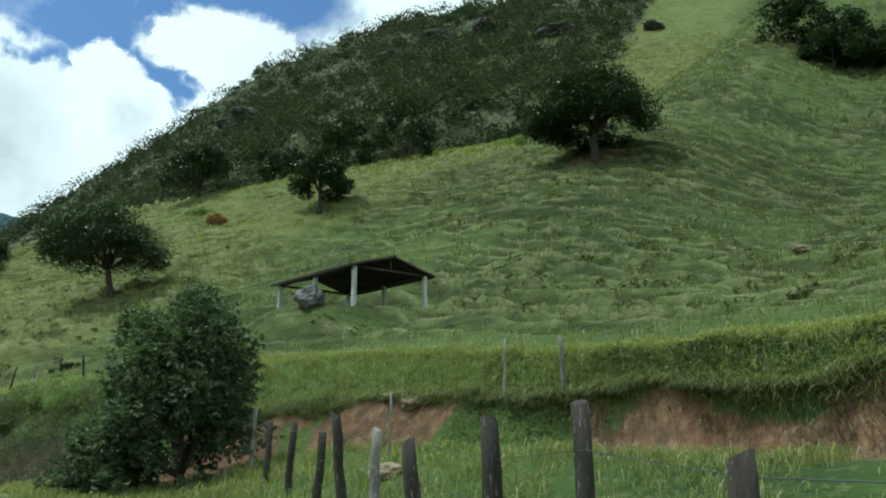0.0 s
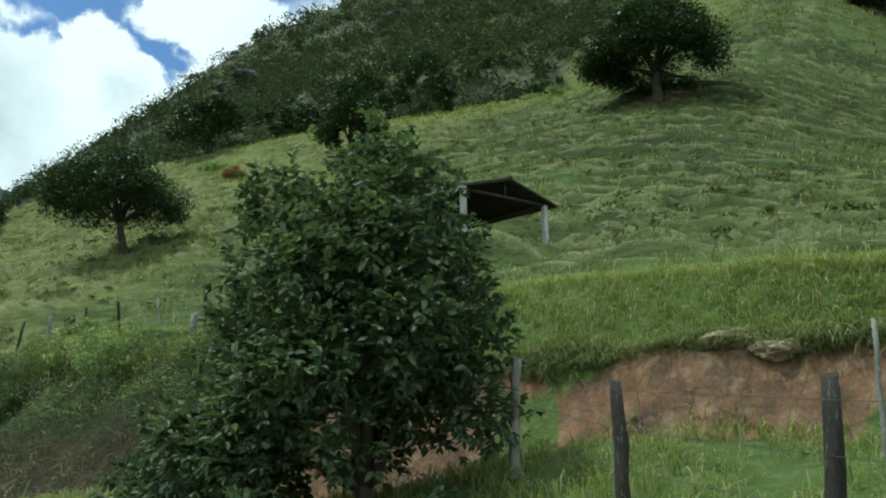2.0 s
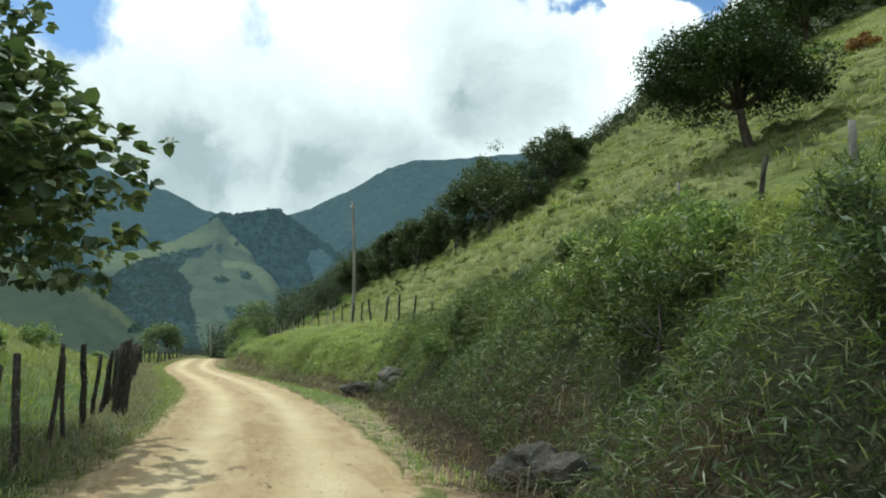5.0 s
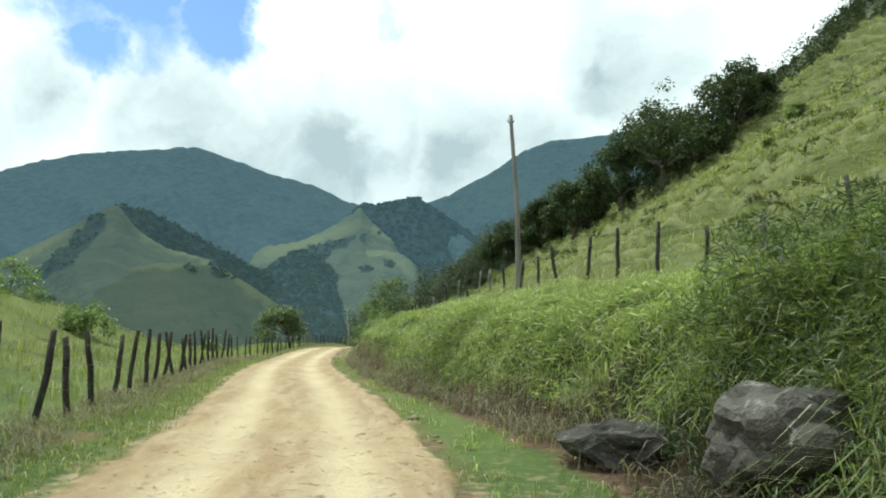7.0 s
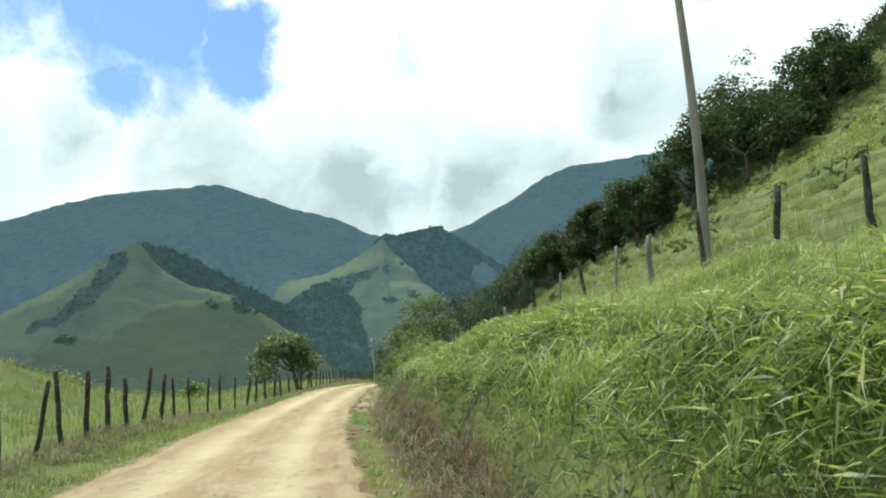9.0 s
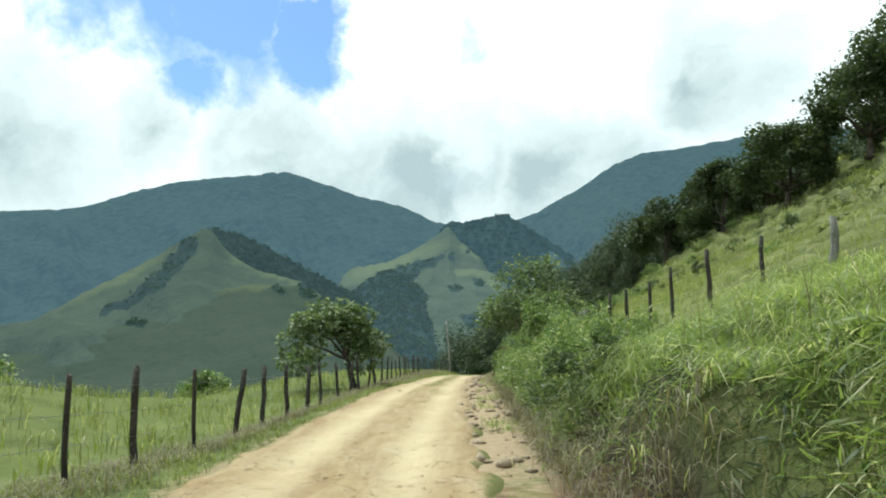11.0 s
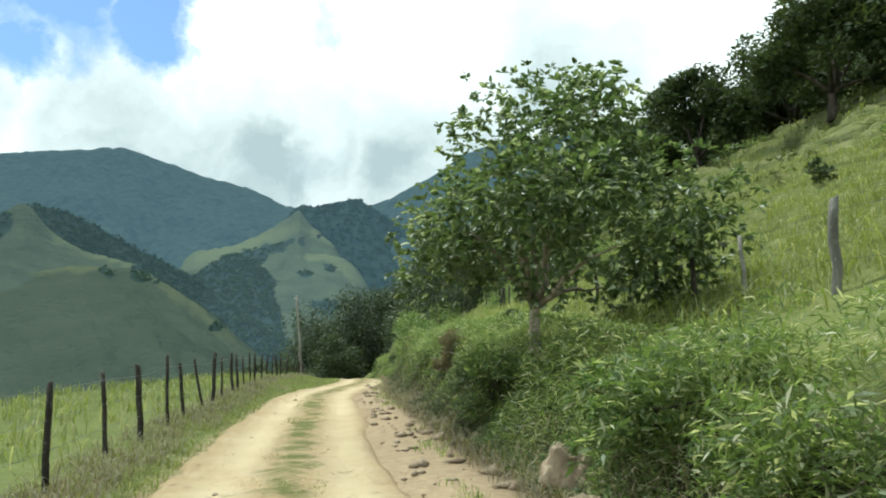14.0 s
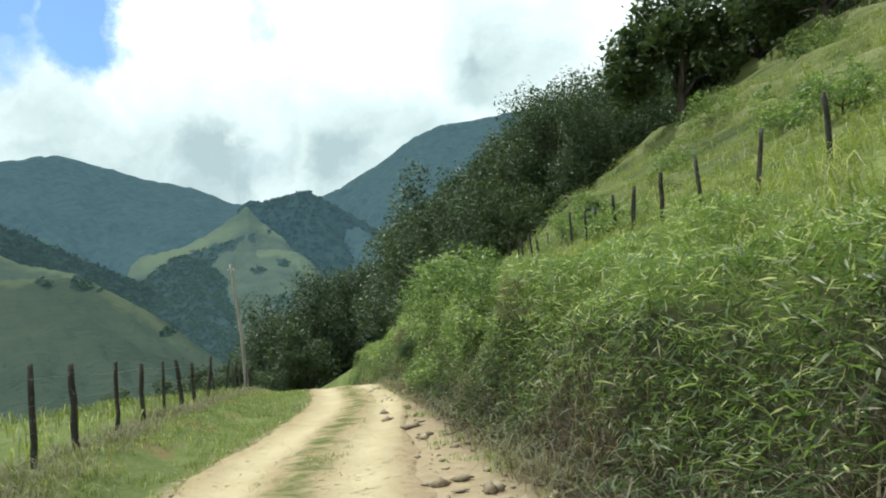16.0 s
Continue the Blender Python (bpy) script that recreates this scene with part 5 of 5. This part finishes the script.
    keep = fbm(x * 0.5, y * 0.5, 20) > 0.30 + 0.2 * (d > foot(y) - 0.5)
    x, y = tufts(rng, x[keep], y[keep], 6, 0.12)
    blades("yard_grass", x, y, 0.16 + 0.28 * fbm(x * 0.8, y * 0.8, 73), 0.016, 0.7, rng, M_BRIGHTGRASS, "green grass on the level ground below the cut bank")
    # lip over the red cut
    x, y, d = scatter(rng, 3600, -42, -7, lambda y: footing(y) + 0.55 * (top(y) - footing(y)), lambda y: top(y) + 1.6)
    x, y = tufts(rng, x, y, 9, 0.13)
    blades("lip_grass", x, y, 0.30, 0.016, 1.0, rng, M_BRIGHTGRASS, "long grass on the slope above the red cut", 1.2)
    thicket("lip_growth", rng, 26000, -33, -19.5, lambda y: np.where(y > -23.2, foot(y) + 0.05, footing(y) + 0.16), lambda y: top(y) + 0.5, 0.45, 0.13, M_RANK, "dark rank growth hanging over the red cut", 0.14)
    x, y, d = scatter(rng, 2600, -33, -7, lambda y: footing(y) + 0.40 * (top(y) - footing(y)), lambda y: footing(y) + 0.62 * (top(y) - footing(y)))
    x, y = tufts(rng, x, y, 8, 0.10)
    blades("lip_grass", x, y, 0.34, 0.014, 1.7, rng, M_HILLGRASS, "shaggy grass overhanging the edge of the red cut", 1.6, 0.3)
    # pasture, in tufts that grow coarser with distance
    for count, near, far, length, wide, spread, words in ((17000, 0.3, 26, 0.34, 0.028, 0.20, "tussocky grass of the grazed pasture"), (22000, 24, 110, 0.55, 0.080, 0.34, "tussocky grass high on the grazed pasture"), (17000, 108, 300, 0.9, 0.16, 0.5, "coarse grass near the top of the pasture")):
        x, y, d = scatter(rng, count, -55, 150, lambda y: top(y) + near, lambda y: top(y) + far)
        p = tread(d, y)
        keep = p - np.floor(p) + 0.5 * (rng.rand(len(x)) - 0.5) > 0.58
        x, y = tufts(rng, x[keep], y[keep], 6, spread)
        # lit and unlit stretches of hill as two grass tones, split near y 33
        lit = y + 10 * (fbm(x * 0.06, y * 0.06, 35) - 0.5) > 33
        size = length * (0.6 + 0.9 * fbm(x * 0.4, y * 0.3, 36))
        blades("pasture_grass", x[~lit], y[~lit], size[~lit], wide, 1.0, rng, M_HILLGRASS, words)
        blades("pasture_grass", x[lit], y[lit], size[lit], wide, 1.0, rng, M_BRIGHTGRASS, "bright " + words)

    # tussocks standing on the terrace edges
    x, y, d = scatter(rng, 13000, -55, 140, lambda y: top(y) + 12, lambda y: top(y) + 290)
    p = tread(d, y)
    p = p - np.floor(p)
    keep = ((p > 0.82) | (p < 0.12)) & (fbm(x * 0.07, y * 0.05, 26) + 0.2 * rng.rand(len(x)) > 0.46)
    x, y = x[keep], y[keep]
    size = 0.35 + 0.65 * rng.rand(len(x)) ** 2 + 0.004 * np.maximum(x - 20, 0)
    v = rng.randn(len(x), 26, 3)
    v /= np.linalg.norm(v, axis=2)[..., None]
    pts = np.stack([x, y, land(x, y)], -1)[:, None] + v * size[:, None, None] * [0.55, 1.3, 0.0] + np.stack([0 * v[..., 0], 0 * v[..., 0], np.abs(v[..., 2]) * size[:, None] * 0.55], -1)
    ob = new("pasture_tussocks", leaf_mesh("pasture_tussocks", pts.reshape(-1, 3), 0.42, rng, M_TUSSOCK, 0.1, 0.28))
    tagged(ob, "dark rough tussocks along the cattle terraces", "grass", kind="stuff")


all_grass()


# ---- fences and poles ----
def post_mesh(rng, height, radius, mat, sides=8):
    p = np.linspace([0, 0, -0.25], [0.04 * rng.randn(), 0.04 * rng.randn(), height], 6)
    p[1:-1, :2] += rng.randn(4, 2) * 0.012
    v, q, t = tube(p, radius * np.array([1.1, 1.05, 1, 0.97, 0.95, 0.88]), sides, rng, 0.2)
    top_tilt = (v[:, 2] > height - 0.02)
    v[top_tilt, 2] += 0.5 * (v[top_tilt, 0] - p[-1, 0])
    return mesh_from("post", v, q, t, mat, False)


def fence(name, xs, ys, height, radius, mats, seed, label, wires=3):
    """Split posts of their own height and lean, with strands of wire."""
    rng = np.random.RandomState(seed)
    ob = empty(name, xs[0], ys[0], ground_at(xs[0], ys[0]))
    shapes = [post_mesh(rng, height, radius * s, mats[k % len(mats)]) for k, s in enumerate((1, 0.8, 1.2, 0.9, 1.05, 0.7))]
    at = []
    for x, y in zip(xs, ys):
        p = under(new("post", shapes[rng.randint(6)]), ob)
        z = ground_at(x, y)
        s = 0.9 + 0.2 * rng.rand()
        lean = rng.randn(2) * 4
        p.matrix_basis = Matrix.Translation((x - xs[0], y - ys[0], z - ob.location.z)) @ Euler((radians(lean[0]), radians(lean[1]), rng.rand() * 6)).to_matrix().to_4x4() @ Matrix.Diagonal((1, 1, s, 1))
        at.append((x - xs[0], y - ys[0], z - ob.location.z))
    at = np.array(at)
    for k in range(wires):
        h = height * (0.35 + 0.52 * k / max(wires - 1, 1))
        tube_part("wire", at + [0, 0, h], np.full(len(at), 0.004), M_WIRE, ob, 3)
    return tagged(ob, label, "fence")


def spaced(y0, y1, step, seed):
    rng = np.random.RandomState(seed)
    y = np.arange(y0, y1, step)
    return y + rng.randn(len(y)) * 0.16


ys = np.concatenate([spaced(6.2, 64, 1.55, 1), spaced(65.5, 172, 2.35, 7)])
fence("roadside_fence", fence_x(ys), ys, 1.42, 0.055, [M_POST], 2, "roadside fence of dark rough wooden posts and wire")
bank_x = curve([-120, -20, 0, 14, 25, 35, 45, 57, 70, 82, 90, 105, 125, 135, 143, 165], [5, 8.0, 9.5, 9.9, 10.4, 9.8, 9.0, 8.2, 6.9, 6.1, 6.1, 8.2, 10.3, 11.8, 13.9, 18], 3)
ys = spaced(0.0, 165, 2.5, 3)
fence("hillside_fence", bank_x(ys), ys, 1.35, 0.06, [M_POST, M_POST, M_GREYPOST], 4, "leaning wooden post and wire fence along the top of the bank", 2)
k = np.array([-4.25, -2.9, -1.5, 0, 1, 1.85, 2.8, 3.85, 4.65, 5.5, 6.5])
fence("yard_fence", -1.78 - 1.1 * k, -21.3 - 1.6 * k, 1.62, 0.08, [M_POST, M_GREYPOST], 5, "old fence of stout weathered posts beside the road", 3)
fence("thin_post_row", np.array([3.2, 4.9, 4.75]), np.array([-19.0, -21.3, -23.0]), 1.5, 0.045, [M_GREYPOST], 6, "row of thin bleached posts below the cut bank", 0)


def gate_post(x, y):
    ob = empty("gate_post", x, y, ground_at(x, y) - 0.1)
    rng = np.random.RandomState(8)
    under(new("post", post_mesh(rng, 1.75, 0.16, M_POST, 10)), ob)
    tagged(ob, "stout dark gate post of rough wood", "post")


def stone_post(x, y):
    ob = empty("fence_post", x, y, ground_at(x, y) - 0.1)
    rng = np.random.RandomState(9)
    under(new("post", post_mesh(rng, 0.95, 0.10, M_GREYPOST, 6)), ob)
    tagged(ob, "thick pale grey fence post on the bank", "post")


gate_post(-1.75, 18.6)
stone_post(6.55, -2.87)


def utility_pole(x, y, tip, label, bow, seed):
    rng = np.random.RandomState(seed)
    z = ground_at(x, y)
    ob = empty("utility_pole", x, y, z - 0.5)
    h = tip - z + 0.5
    u = np.linspace(0, 1, 12)
    p = np.stack([bow[0] * u + 0.1 * np.sin(u * 4), bow[1] * u, u * h], -1)
    tube_part("shaft", p, np.linspace(0.135, 0.085, 12), M_POLE, ob, 10, rng, 0.06)
    for s in (-1, 1):
        bracket = tube_part("bracket", np.array([p[-1] - [0, 0, 0.36], p[-1] + [0.13 * s, 0, -0.36]]), [0.018, 0.018], M_WIRE, ob, 5)
        bm = bmesh.new()
        bmesh.ops.create_cone(bm, cap_ends=True, segments=8, radius1=0.05, radius2=0.03, depth=0.14, matrix=Matrix.Translation((p[-1, 0] + 0.13 * s, p[-1, 1], h - 0.28)))
        part("insulator", bm, M_LIME, bracket, "pale insulator")
    return tagged(ob, label, "pole")


utility_pole(9.6, 54.95, 12.4, "tall slender wooden utility pole standing on the slope", (-0.25, 0), 1)
utility_pole(0.4, 161.2, 6.75, "old crooked wooden utility pole beside the roadside fence", (-0.4, 0), 2)


# ---- the shed ----
def cattle_shed():
    z0 = 9.2
    ob = empty("cattle_shed", 21.4, -2.0, z0)
    ax, ay = Vector((1.6, 7.7, 0)), Vector((4.8, -1.6, 0))
    rng = np.random.RandomState(4)

    def slab(name, corners, thick, mat, label=""):
        bm = bmesh.new()
        lo, hi = [bm.verts.new(c) for c in corners], [bm.verts.new(Vector(c) + Vector((0, 0, thick))) for c in corners]
        bm.faces.new(lo[::-1]), bm.faces.new(hi)
        for i in range(4):
            bm.faces.new((lo[i], lo[(i + 1) % 4], hi[(i + 1) % 4], hi[i]))
        bmesh.ops.recalc_face_normals(bm, faces=bm.faces[:])
        return part(name, bm, mat, ob, label)

    eave, ridge = 2.28, 3.05
    for side in (0, 1):
        for along in (0.0, 0.5, 1.0):
            p = ax * along + ay * side
            g = ground_at(21.4 + p.x, -2 + p.y) - z0 - 0.15
            bm = bmesh.new()
            bmesh.ops.create_cube(bm, size=1, matrix=Matrix.Translation((p.x, p.y, (g + eave) / 2)) @ Matrix.Rotation(-0.2, 4, "Z") @ Matrix.Diagonal((0.24, 0.24, eave - g, 1)))
            bmesh.ops.bevel(bm, geom=bm.edges[:], offset=0.02, segments=1, affect="EDGES")
            part("post", bm, M_LIME, ob, "whitewashed timber post")
        a, b = ay * side, ay * side + ax
        tube_part("eave_beam", np.array([a + Vector((0, 0, eave)), b + Vector((0, 0, eave))]), [0.09, 0.09], M_BARK, ob, 6)
    for along in (0.0, 0.5, 1.0):
        a = ax * along
        tube_part("tie_beam", np.array([a + Vector((0, 0, eave)), a + ay + Vector((0, 0, eave))]), [0.08, 0.08], M_BARK, ob, 6)
        tube_part("king_post", np.array([a + ay * 0.5 + Vector((0, 0, eave)), a + ay * 0.5 + Vector((0, 0, ridge))]), [0.06, 0.06], M_BARK, ob, 6)
    r0, r1 = ay * 0.5 - ax * 0.05, ay * 0.5 + ax * 1.05
    for side in (-1, 1):
        e0, e1 = ay * (0.5 + 0.60 * side) - ax * 0.05, ay * (0.5 + 0.60 * side) + ax * 1.05
        up, low = Vector((0, 0, ridge)), Vector((0, 0, eave - 0.08))
        slope = slab("roof_slope", [r0 + up, r1 + up, e1 + low, e0 + low], 0.06, M_ROOF)
        for n in range(34):
            # cover tiles, in ribs from ridge to eave
            u = (n + 0.5) / 34
            a, b = r0.lerp(r1, u) + up, e0.lerp(e1, u) + low
            tube_part("tile_rib", np.array([a + Vector((0, 0, 0.07)), (a + b) / 2 + Vector((0, 0, 0.06 + 0.02 * rng.rand())), b + Vector((0, 0, 0.07))]), [0.09, 0.09, 0.09], M_ROOF, slope, 6, rng, 0.15)
    tube_part("ridge_cap", np.array([r0 + Vector((0, 0, ridge + 0.08)), r1 + Vector((0, 0, ridge + 0.08))]), [0.13, 0.13], M_ROOF, ob, 7)
    tagged(ob, "open cattle shed with whitewashed posts and an old dark tiled roof", "shed")


cattle_shed()


# ---- rocks ----
def boulder(x, y, size, seed, label, mat=M_ROCK, sink=0.25, flat=0.75, name="boulder"):
    bm = bmesh.new()
    bmesh.ops.create_icosphere(bm, subdivisions=4, radius=0.5)
    for v in bm.verts:
        p = v.co * 2.2 + Vector((seed * 3.7, seed * 1.3, 0))
        v.co *= 1 + 0.45 * (noise.noise(p) + 0.45 * noise.noise(p * 2.6) + 0.22 * noise.noise(p * 6.5))
        v.co.z *= flat
    me = bpy.data.meshes.new(name)
    bm.to_mesh(me)
    bm.free()
    me.materials.append(mat)
    ob = new(name, me)
    ob.matrix_basis = Matrix.Translation((x, y, ground_at(x, y) + size[2] * (0.5 * flat - sink))) @ Matrix.Rotation(seed * 1.1, 4, "Z") @ Matrix.Diagonal((*size, 1))
    return tagged(ob, label, "rock")


boulder(20.9, 1.0, (1.7, 1.7, 1.6), 1, "large grey boulder beside the cattle shed", M_GREYSTONE, sink=0.12)
boulder(6.2, 25.2, (1.6, 1.9, 1.5), 2, "grey boulder set in the foot of the bank", sink=0.38)
boulder(5.2, 27.3, (1.0, 1.4, 0.8), 12, "grey boulder set in the foot of the bank")
boulder(3.75, 8.9, (0.75, 0.95, 0.95), 3, "rough grey boulder at the roadside")
boulder(3.9, 7.7, (0.7, 0.8, 0.7), 13, "rough grey boulder at the roadside")
boulder(3.0, 98.6, (0.5, 0.6, 1.3), 4, "pale weathered rock at the foot of the bank", M_PALEROCK)
boulder(2.8, 97.4, (0.45, 0.5, 0.6), 5, "pale weathered rock at the foot of the bank", M_PALEROCK)
boulder(6.75, -16.6, (1.0, 0.9, 0.5), 7, "pale stone slab lodged in the red cut", M_PALEROCK)
boulder(6.35, -17.4, (0.8, 0.7, 0.45), 8, "pale stone slab lodged in the red cut", M_PALEROCK)
boulder(1.0, -20.6, (0.8, 0.7, 0.5), 9, "pale stone lying in the grass behind the fence", M_PALEROCK)


for k, (x, y, s) in enumerate([(10.8, -11.8, 0.3), (46.4, -22.0, 0.9), (45.5, -20.6, 0.6), (74.2, 18.4, 0.9), (72.8, 17.2, 0.6), (30.5, -8.0, 0.5), (16.0, -16.0, 0.4)]):
    boulder(x, y, (s, s * 1.3, s * 0.7), 20 + k, "pale stone lying in the pasture grass", M_PALEROCK, name="field_stone")


for k, (x, y, s) in enumerate([(266, 187, 13), (300, 180, 15), (312, 163, 12), (310, 120, 14), (217, 228, 13), (212, 239, 10), (225, 252, 12), (320, 73, 10)]):
    boulder(x, y, (s, s * 1.6, s * 0.8), 40 + k, "dark weathered rock outcrop among the mountain scrub", M_ROCK, sink=0.42, name="rock_outcrop")


def firewood_heap():
    """Broken timber thrown together beside the shed."""
    rng = np.random.RandomState(12)
    ob = empty("firewood_heap", 22.9, 1.4, 9.35)
    for k in range(46):
        a, r = rng.rand() * 6.28, 1.3 * np.sqrt(rng.rand())
        p = np.array([r * np.cos(a), r * np.sin(a), max(0.06, 0.75 - 0.5 * r) * rng.rand()])
        way = rng.randn(3) * [1, 1, 0.25]
        way *= 0.45 / np.linalg.norm(way)
        tube_part("log", np.array([p - way, p + way * 0.2, p + way]), [0.06, 0.07, 0.05], M_PALEBARK if k % 3 else M_BARK, ob, 6, rng, 0.2)
    tagged(ob, "heap of broken firewood lying under the shed roof", "firewood")


firewood_heap()


def scree():
    """Broken stone in the washed-out ditch and loose on the road."""
    rng = np.random.RandomState(6)
    y = np.concatenate([66 + 80 * rng.rand(900) ** 1.2, 0 + 140 * rng.rand(700)])
    d = np.concatenate([half(y[:900]) - 0.6 + (foot(y[:900]) + 0.5 - half(y[:900])) * rng.rand(900), np.sign(rng.randn(700)) * half(y[900:]) * (0.75 + 0.5 * rng.rand(700))])
    x = road_x(y) + d / cosine(y)
    z = np.maximum(land(x, y), road_z(y) * (np.abs(d) < half(y)) - 9 * (np.abs(d) >= half(y)))
    size = np.where(np.arange(len(x)) < 900, 0.015 + 0.12 * rng.rand(len(x)) ** 5.0, 0.018 + 0.06 * rng.rand(len(x)) ** 3.5)
    base = np.array([[1, 0, 0], [0, 1, 0], [-1, 0, 0], [0, -1, 0], [0, 0, 0.55], [0, 0, -0.6]], float)
    v = np.stack([x, y, z + size * 0.25], -1)[:, None] + base[None] * size[:, None, None] * (0.5 + 1.0 * rng.rand(len(x), 6, 1)) * (0.6 + 1.0 * rng.rand(len(x), 1, 3))
    f = np.array([[0, 1, 4], [1, 2, 4], [2, 3, 4], [3, 0, 4], [1, 0, 5], [2, 1, 5], [3, 2, 5], [0, 3, 5]])
    ob = new("loose_stones", mesh_from("loose_stones", v, None, np.arange(len(x))[:, None, None] * 6 + f, M_PALEROCK))
    tagged(ob, "broken stones lying along the edge of the road", "stones", kind="stuff")


scree()
